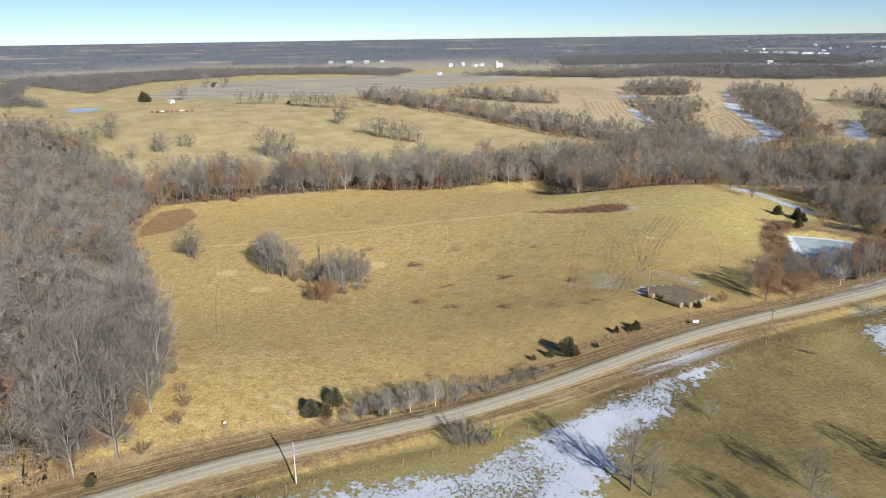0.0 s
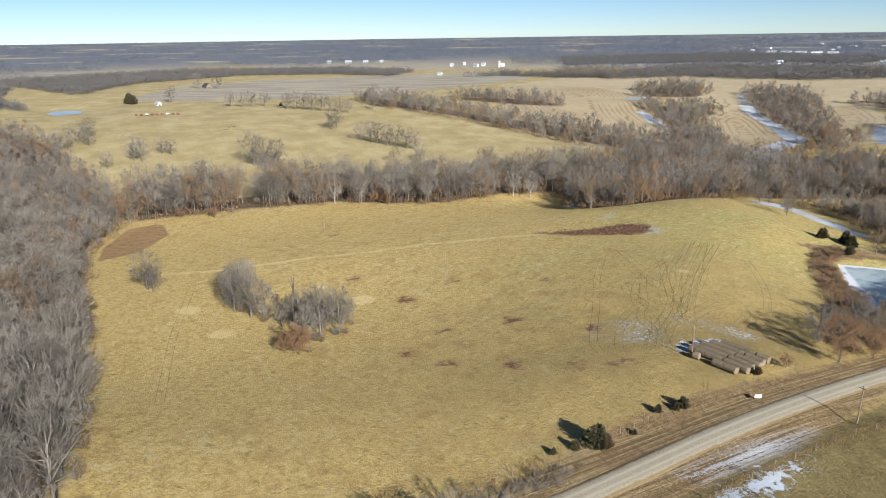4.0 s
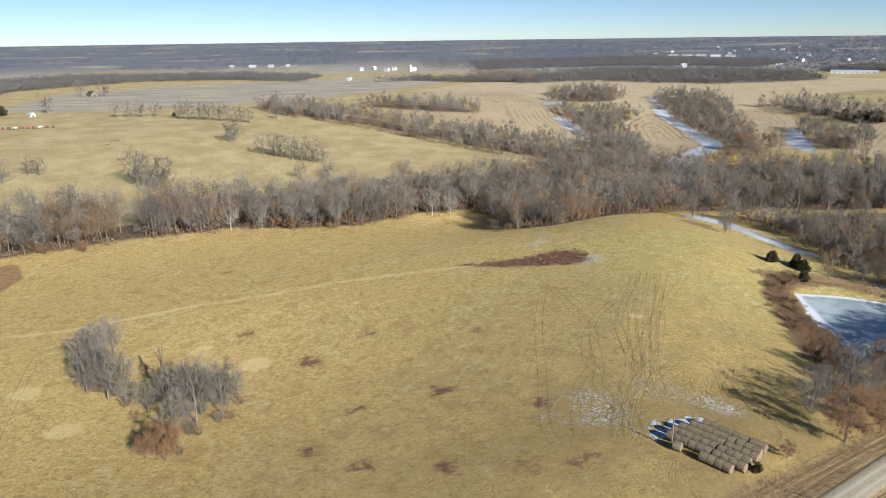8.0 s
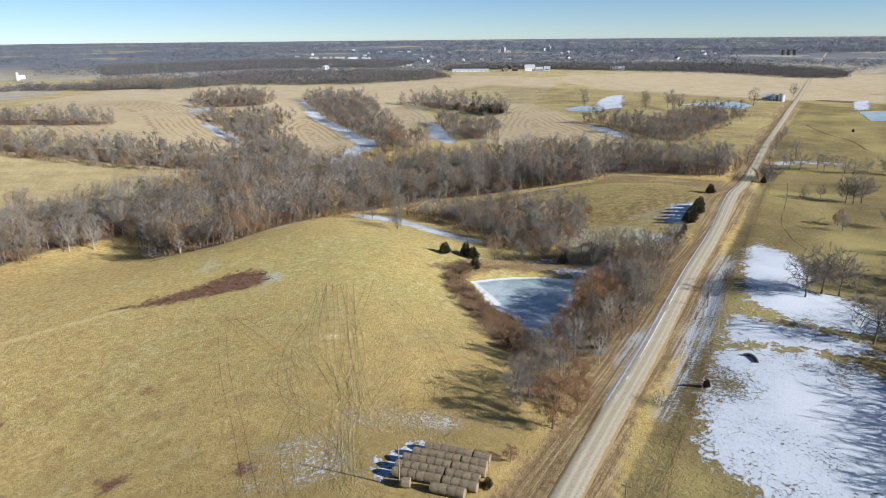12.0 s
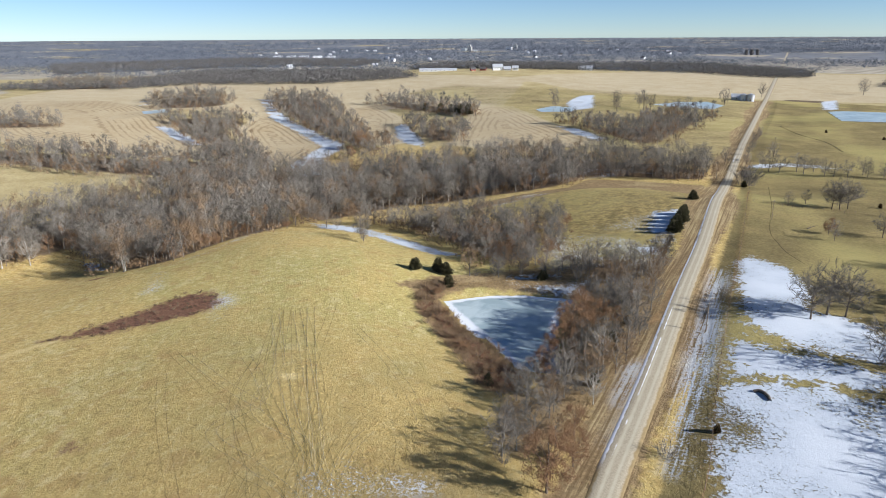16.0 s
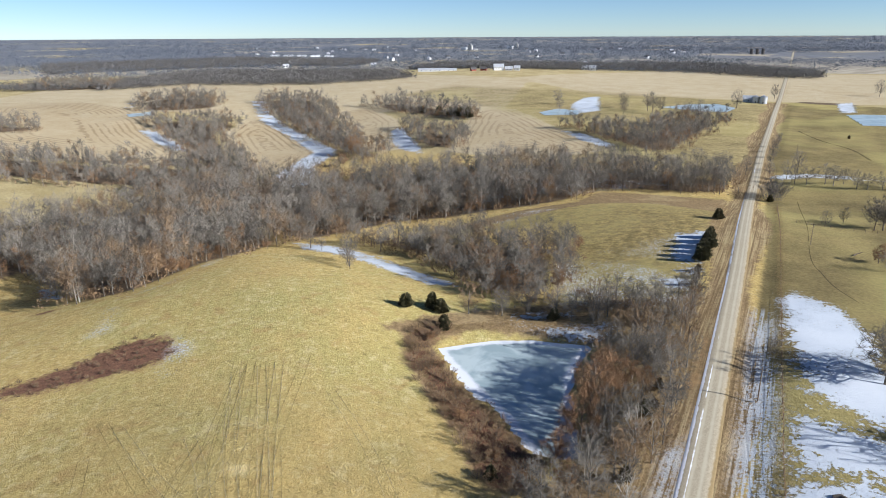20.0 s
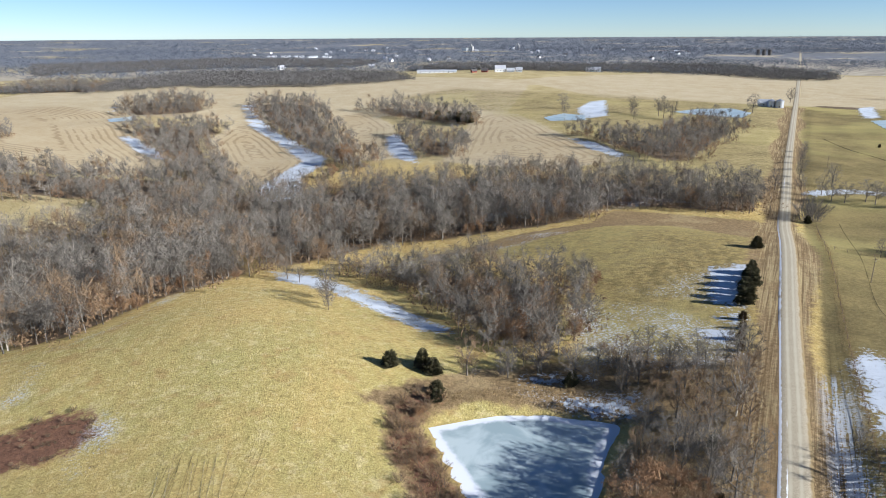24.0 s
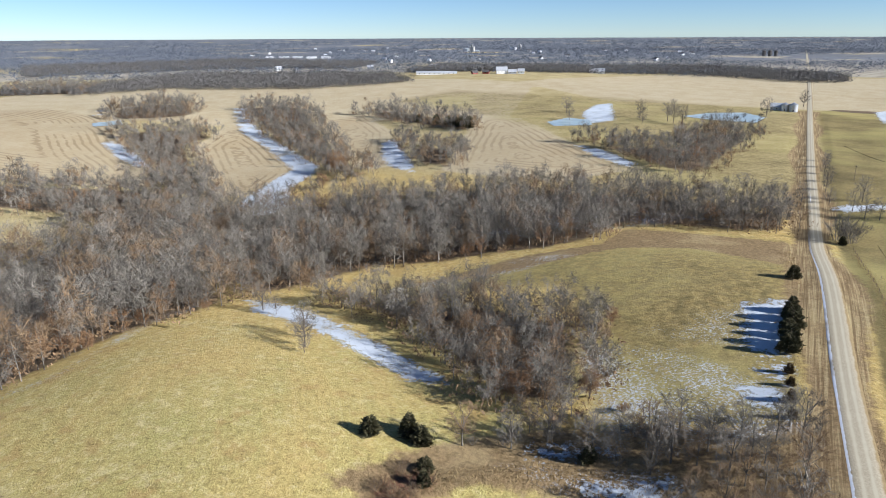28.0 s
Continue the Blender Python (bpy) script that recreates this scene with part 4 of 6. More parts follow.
# ---- woods ----
UNDER = varied("undergrowth", (0.11, 0.07, 0.04), (0.31, 0.205, 0.115), 0.05, island=True)
NEAR_TREES = [bare_tree(20 + k, 15.0, 5.2 + 0.6 * (k % 3), 17, 110, 2600, 0.024, 6, 0.14, deep=0.46, thick=0.034) for k in range(5)]
MID_TREES = [bare_tree(40 + k, 15.0, 4.4 + 0.6 * (k % 3), 7, 40, 620, 0.115, 3, 0.07, tubes=False, deep=0.42 + 0.03 * (k % 3)) for k in range(7)]
FAR_TREES = [bare_tree(60 + k, 15.0, 5.0 + 0.4 * (k % 3), 3, 20, 290, 0.22, 3, 0.06, tubes=False, deep=0.46) for k in range(6)]
RUSTY_TREES = [bare_tree(80 + k, 15.0, 4.6, 4, 16, 130, 0.1, 3, 0.06, leaves=90, size=0.27, tubes=False, deep=0.45) for k in range(3)]
UNDERGROWTH = [brush(90 + k, 2.8, 2.2, 5, 34, 0.12, 0.4, 0.32) for k in range(4)]


def woodland(name, places, label, templates, high, material, seed, outline=None, edge=12.0, trunk=BARK, taller=lambda x, y: 1.0):
    """A wood that nobody could count: stems, grey and brown crowns and the brush along its edge, joined."""
    rng = np.random.default_rng(seed)
    stems, crowns, brown, rusty, low = [], [], [], [], []
    px, py = np.array([p[0] for p in places]), np.array([p[1] for p in places])
    pz = land(px, py)
    depth = inside(px, py, outline) if outline else np.full(px.shape, 99.0)
    for x, y, z, d in zip(px, py, pz, depth):
        k = rng.integers(len(templates))
        s, turn = high / 15.0 * rng.uniform(0.6, 1.2) * taller(x, y), rng.uniform(0, 6.3)
        stems.append((templates[k][0], x, y, z, s, turn))
        if rng.random() < 0.085:
            rusty.append((RUSTY_TREES[k % 3][1], x, y, z, s * 0.75, turn))
            continue
        (brown if rng.random() < 0.13 else crowns).append((templates[k][1], x, y, z, s, turn))
        for _ in range(3 if d < edge else int(rng.random() < 0.25)):
            bx, by = x + rng.normal() * 3.0, y + rng.normal() * 3.0
            q = UNDERGROWTH[rng.integers(4)]
            low.append((q[1], bx, by, height(bx, by), rng.uniform(0.7, 1.7), turn))
    wood = thing(name, Matrix(), label, "woods", kind="stuff")
    part("trunks", mesh_of("trunks", *joined(stems), trunk), trunk, wood)
    part("crowns", toned("crowns", crowns, material), material, wood)
    if brown:
        part("brown_crowns", toned("brown_crowns", brown, TWIGS_RED), TWIGS_RED, wood, "browner twiggy crowns")
    if rusty:
        part("rusty_crowns", mesh_of("rusty_crowns", *joined(rusty), LEAF_BROWN), LEAF_BROWN, wood, "orange-brown leafy oak crowns")
    if low:
        part("undergrowth", mesh_of("undergrowth", *joined(low), UNDER), UNDER, wood, "rusty brown undergrowth")
    return wood


def split(places, test):
    return [p for p in places if test(*p)], [p for p in places if not test(*p)]


left_near, left_rest = split(scatter(LEFT_WOODS, 6.3, 1), lambda x, y: x > -130 and y > -92)
woodland("woodland", left_rest, "dense grey-brown leafless oak wood in winter", MID_TREES, 17.5, TWIGS, 2, LEFT_WOODS)
woodland("woodland", scatter(UPPER_WOODS, 8.0, 9), "grey leafless wood above the pasture", FAR_TREES, 14, TWIGS, 3)
woodland("woodland", [p for p in scatter(CREEK_WOODS, 6.4, 3) if float(along(*p, [(-308, -4), (-360, 12)])) > 4.0], "leafless creek-side wood of grey trunks and brown brush", MID_TREES, 16.5, TWIGS, 4, CREEK_WOODS, taller=lambda x, y: 1.5 - 0.36 * float(smooth(10, 90, y)))
woodland("woodland", scatter(MIDDLE_WOODS, 5.9, 5), "wide leafless wood, grey-brown crowns over leaf litter", MID_TREES, 16.0, TWIGS, 5, MIDDLE_WOODS)
woodland("woodland", scatter(LOW_BELT, 5.2, 6, 0.6, 2.0), "narrow belt of leafless trees along a draw", MID_TREES, 12.5, TWIGS, 6, LOW_BELT)
for k, strip in enumerate(STRIPS):
    woodland("tree_belt", scatter(strip, 7.4, 10 + k, 0.9, 9.0 if k == 0 else 4.0), "belt of leafless trees between stubble fields", FAR_TREES, 15.0, TWIGS, 20 + k, strip, 5.0)


# ---- single trees, bushes and cedars ----
def planted(name, meshes, x, y, scale, turn, label, category, group, bury=0.0, names=("trunk", "crown"), squash=1.0):
    """One tree or bush with its own trunk and crown."""
    m = Matrix.Translation((x, y, height(x, y) - bury)) @ Matrix.Rotation(turn, 4, "Z") @ Matrix.Diagonal((scale, scale, scale * squash, 1))
    root = thing(name, m, label, category, group)
    for key, me in zip(names, meshes):
        part(key, me, None, root)
    return root


def kept(name, arrays, wood, leaf):
    return mesh_of(name + "_trunk", *arrays[0], wood), mesh_of(name + "_crown", *arrays[1], leaf)


BARE = [kept("tree", a, BARK_LIGHT, TWIGS) for a in NEAR_TREES]
SMALL = [kept("small_tree", bare_tree(210 + k, 9.0, 3.5 + 0.3 * k, 13, 90, 3000, 0.017, 5, 0.05, deep=0.47, thick=0.022), BARK, TWIGS) for k in range(4)]
TALL = [kept("tall_tree", bare_tree(230 + k, 9.0, 3.0 + 0.3 * k, 14, 100, 3000, 0.017, 5, 0.05, deep=0.48, thick=0.022), BARK, TWIGS) for k in range(3)]
SMALL_RED = [kept("brown_tree", bare_tree(220 + k, 9.0, 3.3 + 0.3 * k, 11, 80, 2600, 0.02, 5, 0.05, deep=0.47, thick=0.024), BARK, TWIGS_RED) for k in range(2)]
BARE_DARK = [kept("dark_tree", a, BARK_DARK, TWIGS) for a in NEAR_TREES[:3]]
PALE = [kept("pale_tree", bare_tree(120 + k, 15.0, 5.2, 16, 90, 1100, 0.04, 6, 0.14, thick=0.06), BARK_PALE, TWIGS_PALE) for k in range(2)]
OAK = [kept("oak", bare_tree(130 + k, 10.0, 4.2, 14, 80, 1300, 0.028, 5, 0.06, 1300, 0.095, deep=0.47), BARK_DARK, LEAF_BROWN) for k in range(3)]
SPREADING = [kept("spreading_oak", bare_tree(140 + k, 12.0, 6.4, 18, 120, 3000, 0.03, 7, 0.14, deep=0.44, thick=0.045), BARK_DARK, TWIGS) for k in range(2)]
CEDARS = [kept("cedar", cedar(150 + k, 5.0, 1.9 + 0.2 * k, 1500, 0.36), BARK_DARK, CEDAR) for k in range(3)]
RUSTY_CEDARS = [kept("rusty_cedar", cedar(160 + k, 3.5, 1.5, 1000, 0.27), BARK_DARK, CEDAR_RUSTY) for k in range(2)]
BUSHES = [kept("bush", brush(170 + k, 3.0, 2.0, 16, 900, 0.018, 0.0), BARK, TWIGS) for k in range(3)]
RED_BUSHES = [kept("red_bush", brush(180 + k, 2.4, 1.9, 14, 800, 0.024, 0.25, 0.08), BARK_DARK, TWIGS_RED) for k in range(3)]
LEAFY_BUSHES = [kept("leafy_bush", brush(190 + k, 2.6, 1.7, 12, 900, 0.026, 0.9, 0.11), BARK_DARK, LEAF_BROWN) for k in range(2)]
pick = random.Random(11)


def plant(kind, meshes, spots, high, label, category, group, per, names=("trunk", "crown"), spread=0.12):
    for x, y, *own in spots:
        tall = own[0] if own else high * pick.uniform(1 - spread, 1 + spread)
        planted(kind, meshes[pick.randrange(len(meshes))], x, y, tall / per, pick.uniform(0, 6.3), label, category, group, 0.0, names)


# the edge of the big wood, towards the lane and the hay field
plant("tree", BARE, left_near, 17, "tall leafless grey-barked tree at the wood's edge", "tree", "trees at the edge of the wood", 15.0, spread=0.2)
plant("oak_tree", OAK, [(-24, -82, 6), (-30, -76, 5), (-20, -88, 5), (-45, -75, 4.5), (-90, -78, 6), (-120, -74, 4)], 5, "young oak holding its dry brown leaves", "tree", "young oaks in the wood's edge", 10.0)
plant("bush", RED_BUSHES, [(-26, -70), (-32, -68), (-38, -68), (-20, -76), (-48, -69), (-60, -69), (-75, -69), (-95, -71), (-118, -72), (-140, -73), (-170, -75), (-200, -77)], 2.6, "low reddish-brown brush at the wood's edge", "bush", "brush at the wood's edge", 2.4, ("stem", "crown"))
plant("cedar_tree", CEDARS, [(-15, -84, 2.0)], 2, "small dark green cedar in brown brush", "tree", "cedars by the lane", 5.0, ("trunk", "foliage"))

# trees round the pond and along the lane
pond_spots = [p for p in scatter(POND_WOODS, 5.2, 31) if inside(np.array([p[0]]), np.array([p[1]]), POND)[0] < -2 and abs(p[0] - float(lane_x(p[1]))) > 6]
plant("tree", SMALL + SMALL_RED, pond_spots, 8.5, "leafless grey tree between pond and lane", "tree", "trees round the pond", 9.0, spread=0.3)
plant("bush", BUSHES, [(x + pick.uniform(-3, 3), y + pick.uniform(-3, 3)) for x, y in pond_spots[::2] if x + 3 < float(lane_x(y)) - 5], 2.6, "tangled grey-brown brush under bare trees", "bush", "brush round the pond", 3.0, ("stem", "crown"), 0.3)
plant("oak_tree", OAK, [(-23, 79, 12.5), (-21.5, 88, 8), (-24, 97, 7), (-37, 141, 14), (-37.5, 133, 12), (-33, 148, 10), (-38, 119, 7), (-34, 112, 6), (-80, 203, 8), (-66, 208, 7), (-29, 150, 6)], 8, "oak still covered in dry russet-brown leaves", "tree", "oaks in brown leaf", 10.0)
plant("oak_tree", OAK, [(-25, 65, 3.6)], 3.6, "small oak with dry brown leaves beside the bales", "tree", "oaks in brown leaf", 10.0)
plant("pale_tree", PALE, [(-26.5, 177, 11), (-26, 125, 11), (-27, 158, 9), (-24, 110, 8)], 10, "bare tree with chalky pale bark and branches", "tree", "pale-barked trees", 15.0)
plant("bush", RED_BUSHES, [(x, y) for x, y in scatter(POND_BRUSH, 3.4, 33)], 2.3, "reddish-brown leafless brush on the pond bank", "bush", "brush on the pond bank", 2.4, ("stem", "crown"), 0.35)
plant("bush", LEAFY_BUSHES, [(-84, 160), (-76, 150), (-60, 128), (-48, 116), (-42, 122), (-70, 196), (-58, 204), (-66, 200)], 2.2, "bush with rust-coloured dry leaves", "bush", "rusty bushes", 2.6, ("stem", "crown"))
plant("cedar_tree", CEDARS, [(-99, 174, 4.2), (-93, 178.5, 5.0), (-89.5, 177, 4.4), (-85, 170, 3.4), (-83, 166, 3.0), (-60, 186, 3.6), (-46, 110, 2.6), (-27, 140, 3.2), (-29, 166, 3.0), (-26, 118, 2.6)], 4, "dark green cedar above the frozen pond", "tree", "cedars by the pond", 5.0, ("trunk", "foliage"))
plant("cedar_tree", CEDARS, [(-29.5, 238, 4.9), (-29.2, 242, 5.4), (-29.8, 246.5, 4.7), (-29.2, 251, 5.3), (-29.7, 256, 4.8), (-29.3, 260.5, 4.4), (-29.6, 286, 4.2)], 6, "dense dark cedar in a row beside the lane", "tree", "row of cedars", 5.0, ("trunk", "foliage"))
plant("cedar_tree", RUSTY_CEDARS, [(-29, 228, 2.4), (-28.6, 222, 2.2), (-28.5, 215, 2.8), (-28, 208, 2.2), (-26.5, 150, 2.4), (-26, 142, 2.2), (-25.5, 134, 2.0)], 2.4, "small bronze-coloured winter cedar by the lane", "tree", "small cedars by the lane", 3.5, ("trunk", "foliage"))
plant("cedar_tree", CEDARS, [(-21, 14, 4.6), (-22.5, 10.2, 1.9), (-23, 35, 2.4), (-24, 30, 1.8), (-19.6, -46, 3.8), (-22, -40.5, 3.8), (-16.5, -33, 3.0), (-21, 22, 1.2), (-23, 6, 1.4)], 3, "dark green cedar in the grass beside the lane", "tree", "cedars by the lane", 5.0, ("trunk", "foliage"))
plant("cedar_tree", RUSTY_CEDARS, [(-18.6, -43.5, 3.4), (-17.5, -35, 2.6), (-20.5, 15.5, 2.8), (-25.3, 57.2, 1.9), (-23, 33.4, 1.6), (-1.6, 108, 1.8)], 3, "rusty bronze cedar bush in long grass", "tree", "rusty cedars by the lane", 3.5, ("trunk", "foliage"))

# the brush along the lane and on the far verge
plant("tree", SMALL, [(-16, -37, 6), (-15.5, -33, 7), (-15, -29, 6.5), (-16.5, -27, 7), (-15, -24, 6), (-17, -21, 5.5), (-15.5, -17, 6.5), (-16.5, -13, 5), (-17, -32, 6), (-18, -36, 5)], 6, "thin many-branched bare thorn tree beside the lane", "tree", "thorn trees by the lane", 9.0)
plant("pale_tree", PALE, [(-14.8, -27.5, 6.5), (-15.2, -31.5, 5.5), (-15, -22, 6)], 6, "slim pale-stemmed bare tree beside the lane", "tree", "pale-barked trees", 15.0)
plant("bush", BUSHES, [(-16 + pick.uniform(-2, 1.5), y, pick.uniform(2.0, 3.6)) for y in range(-40, 6, 3)], 3, "grey tangled brush on the lane's bank", "bush", "brush by the lane", 3.0, ("stem", "crown"))
plant("bush", RED_BUSHES, [(-18 + pick.uniform(-2, 2), y, pick.uniform(1.2, 2.4)) for y in range(-44, 12, 4)], 2, "reddish leafless brush on the lane's bank", "bush", "brush by the lane", 2.4, ("stem", "crown"))
plant("bush", BUSHES, [(0.5, -22.5, 6.0), (1.5, -20, 5.2), (-1, -24, 4.5), (-7.2, 172, 3.2), (-6.8, 176, 2.6), (-8.3, 98, 4.0), (-15, 358, 10.5), (-12, 363, 10), (-11, 356, 9), (-14, 366, 9), (-5, 22, 1.2), (-3.5, 30, 1.0)], 3, "bare grey bush on the lane's verge", "bush", "bushes on the verge", 3.0, ("stem", "crown"))
plant("cedar_tree", CEDARS, [(-14, 353, 3.4)], 3, "dark cedar beside the lane's culvert", "tree", "cedars by the lane", 5.0, ("trunk", "foliage"))

# the pasture across the lane
plant("tree", SPREADING, [(13, 165, 13.2), (16.5, 170, 14.4), (20.5, 171, 13.2), (27.5, 142, 14.4), (25, 307, 14.4), (28, 310, 13.2), (22, 305, 12), (38, 196, 12), (44, 226, 10.8), (36, 262, 9.6), (34, 180, 12), (46, 158, 14.4), (62, 250, 13.2), (48, 92, 13), (55, 103, 15), (50, 112, 14), (58, 121, 15), (49, 130, 14), (56, 139, 15), (52, 149, 14), (60, 160, 15)] + [(45 + pick.uniform(-1, 2), y + pick.uniform(-2, 2), pick.uniform(11, 15)) for y in (88, 99, 108, 118, 127, 138, 147, 170, 181, 192)], 11, "wide-crowned leafless oak in the snowy pasture", "tree", "oaks in the pasture", 12.0)
plant("tree", BARE_DARK, [(6, 300, 7), (12.5, 312, 7), (21, 250, 8), (24, -5, 14), (26.5, -3, 9), (37, 20, 9), (14, 22, 4.6), (46, 300, 7), (58, 330, 8), (52, 40, 14), (58, 62, 12), (46, 8, 12)], 8, "thin dark leafless tree throwing a long shadow", "tree", "single trees in the pasture", 15.0)
plant("oak_tree", OAK, [(19.5, 258, 6.5)], 6, "narrow rust-brown tree in the pasture", "tree", "oaks in brown leaf", 10.0)
plant("tree", SMALL, [(x + pick.uniform(-2, 2), 396 + pick.uniform(-9, 9), pick.uniform(8, 12)) for x in range(-8, 150, 5)], 9, "leafless tree along the far creek", "tree", "trees along the far creek", 9.0)
plant("tree", BARE_DARK, [(-4, 424, 12.6), (-28, 408, 11.2), (-17, 415, 9), (-18, 440, 9), (-17, 460, 10), (-18, 480, 9), (-17, 500, 10), (-16, 520, 8), (-57, 703, 18.2), (-120, 640, 19.6), (-126, 650, 18.2), (-112, 632, 16.8), (-140, 620, 14), (-150, 660, 16.8), (-92, 640, 12.6), (-215, 668, 16.8), (-200, 628, 12.6), (-30, 820, 16.8), (70, 900, 19.6)], 10, "leafless tree standing alone in far pasture", "tree", "lone trees in far pasture", 15.0)
plant("cedar_tree", RUSTY_CEDARS, [(40, 318, 2.2), (44, 317, 2.4), (26, 560, 2.5), (60, 540, 2.2), (70, 480, 2.0)], 2.2, "small round cedar bush in open pasture", "tree", "cedars in the pasture", 3.5, ("trunk", "foliage"))

# the clump in the middle of the hay field, and trees standing in the open
plant("tree", TALL, [(-160, -31, 13), (-153, -29, 15), (-146, -29, 14), (-166, -27, 12), (-170, -23, 11), (-136, -28, 16), (-150, -33, 11), (-142, -32, 12), (-131, -25, 15)], 9, "grey leafless tree in a field thicket", "tree", "thicket in the hay field", 9.0)
plant("tree", TALL, [(-121, -16, 13), (-116, -11, 15), (-111, -13, 16), (-126, -11, 12), (-118, -5, 13), (-107, -18, 12), (-129, -17, 10), (-124, -21, 9), (-113, -7, 14), (-120, -2, 9)], 9, "grey leafless tree in a field thicket", "tree", "thicket in the hay field", 9.0)
plant("bush", BUSHES, [(x + pick.uniform(-2, 2), y + pick.uniform(-2, 2), pick.uniform(2.2, 3.4)) for x, y in ((-160, -31), (-153, -29), (-146, -29), (-166, -27), (-138, -28), (-132, -25), (-121, -16), (-116, -11), (-111, -13), (-126, -12), (-118, -5), (-107, -17), (-113, -7), (-129, -20), (-142, -31), (-108, -9))], 4, "tangled grey brush filling the field thicket", "bush", "thicket brush", 3.0, ("stem", "crown"))
plant("oak_tree", OAK, [(-98, -22, 9.0), (-101, -25, 6.0), (-103, -20, 6.5), (-148, -18, 3)], 6, "orange-brown oak at the thicket's tip", "tree", "oaks in brown leaf", 10.0)
plant("bush", RED_BUSHES, [(-135, -23), (-130, -25), (-128, -20), (-140, -22), (-134, -15), (-122, -24), (-112, -22), (-106, -14), (-110, -6), (-150, -24), (-142, -30), (-117, -2), (-99, -19)], 2.2, "reddish brush filling the field thicket", "bush", "thicket brush", 2.4, ("stem", "crown"))
plant("tree", SMALL, [(-181, -56, 16), (-176, -54, 13), (-192, -58, 5)], 8, "lone leafless bushy tree near the muddy hollow", "tree", "trees in the hay field", 9.0)
plant("tree", BARE_DARK, [(-141, 207, 11), (-146, 213, 12), (-138, 203, 6), (-175, 229, 10), (-168, 227, 7)], 8, "slim leafless tree on the hill's brow", "tree", "trees on the brow", 15.0)
plant("pale_tree", PALE, [(-246, 199, 20)], 20, "large bare tree with white branches in the creek wood", "tree", "pale-barked trees", 15.0)
plant("pale_tree", PALE, [(-306, 46, 18), (-272, 143, 18), (-275, 172, 17), (-268, 152, 15), (-288, 84, 15), (-300, 60, 14), (-210, 152, 12), (-150, 300, 12), (-120, 318, 12)], 16, "tall pale-barked tree along the creek", "tree", "pale-barked trees", 15.0)
plant("oak_tree", OAK, [(-204, 168, 6), (-196, 184, 6), (-212, 180, 7), (-225, 176, 6), (-200, 205, 6), (-192, 222, 5), (-262, 180, 7), (-296, 226, 8), (-280, 245, 8), (-268, 384, 10), (-306, -20, 7), (-312, -36, 6), (-290, 70, 6), (-140, 306, 6), (-125, 314, 7), (-245, 262, 9), (-225, 300, 9), (-180, 330, 8), (-330, 330, 8), (-340, 318, 7), (-105, 233, 9), (-71, 246, 6), (-198, 180, 7), (-240, 225, 10), (-279, 308, 10), (-237, 215, 9), (-287, 422, 15), (-280, 418, 12), (-460, 239, 9), (-456, 264, 9), (-93, 226, 8), (-84, 202, 8)], 7, "oak in the creek wood with dry orange-brown leaves", "tree", "oaks in brown leaf", 10.0)
plant("tree", SMALL, [(-455, -55, 15.4), (-451, -50, 14), (-467, -36, 11.2), (-463, -30, 9.8), (-437, -72, 11.2), (-519, -91, 14), (-510, -84, 12.6), (-542, -85, 14), (-500, -98, 14), (-416, 20, 19.6), (-410, 26, 18.2), (-404, 34, 16.8), (-398, 30, 14), (-504, 101, 15.4), (-508, 106, 12.6), (-455, 111, 12.6), (-447, 116, 14), (-440, 119, 14), (-432, 124, 14), (-424, 128, 15.4), (-416, 134, 14), (-410, 138, 12.6), (-380, 130, 9.8), (-372, 126, 8.4), (-385, 112, 8.4), (-390, -58, 11.2), (-398, -40, 9.8)], 9, "bushy leafless tree in the hill pasture", "tree", "trees in the hill pasture", 6.8)
plant("tree", SMALL, [(-690, 44, 14), (-684, 54, 12.6), (-678, 64, 14), (-672, 76, 12.6), (-640, 92, 14), (-632, 98, 15.4), (-624, 106, 15.4), (-616, 112, 15.4), (-608, 120, 15.4), (-600, 126, 14), (-592, 134, 12.6), (-585, 140, 11.2), (-940, 36, 16.8), (-930, 60, 16.8), (-770, -10, 16.8), (-600, 170, 11.2), (-612, 190, 12.6)], 10, "bushy leafless tree on the skyline pasture", "tree", "trees in the hill pasture", 6.8)
plant("cedar_tree", CEDARS, [(-778, -52, 12), (-772, -48, 10), (-668, 92, 4), (-262, 566, 10), (-270, 570, 10), (-278, 574, 9), (-286, 578, 8), (-300, 584, 8), (-320, 590, 7)], 8, "large dark green cedar far off", "tree", "far cedars", 5.0, ("trunk", "foliage"))


plant("bush", RED_BUSHES, scatter(WEEDS[0], 2.6, 44, 0.9, 1.0), 0.8, "low red-brown weeds on the hay field's brow", "bush", "weeds on the brow", 2.4, ("stem", "crown"), 0.4)


# ---- a dead snag in the thicket ----
def snag(x, y):
    s = Shape()
    up = [np.array(p, float) for p in ((0, 0, -0.4), (0.2, 0, 3.4), (0.1, 0.3, 6.2))]
    s.tube(up, [0.34, 0.27, 0.2], 7)
    for tip, r in (((-1.6, 0.4, 8.6), 0.15), ((-0.6, 0.9, 9.3), 0.13), ((1.5, 0.2, 8.0), 0.14), ((0.5, -0.6, 9.0), 0.1)):
        end = np.array(tip)
        s.tube([up[2], (up[2] + end) / 2 + np.array((0.2, 0, 0.3)), end], [r, r * 0.7, r * 0.3], 5)
    root = thing("dead_tree", Matrix.Translation((x, y, height(x, y))) @ Matrix.Diagonal((1.5, 1.5, 1.6, 1)), "dark dead snag with a few broken limbs", "tree")
    part("trunk", mesh_of("snag", *s.arrays(), BARK_DARK), BARK_DARK, root)


snag(-127, -17)


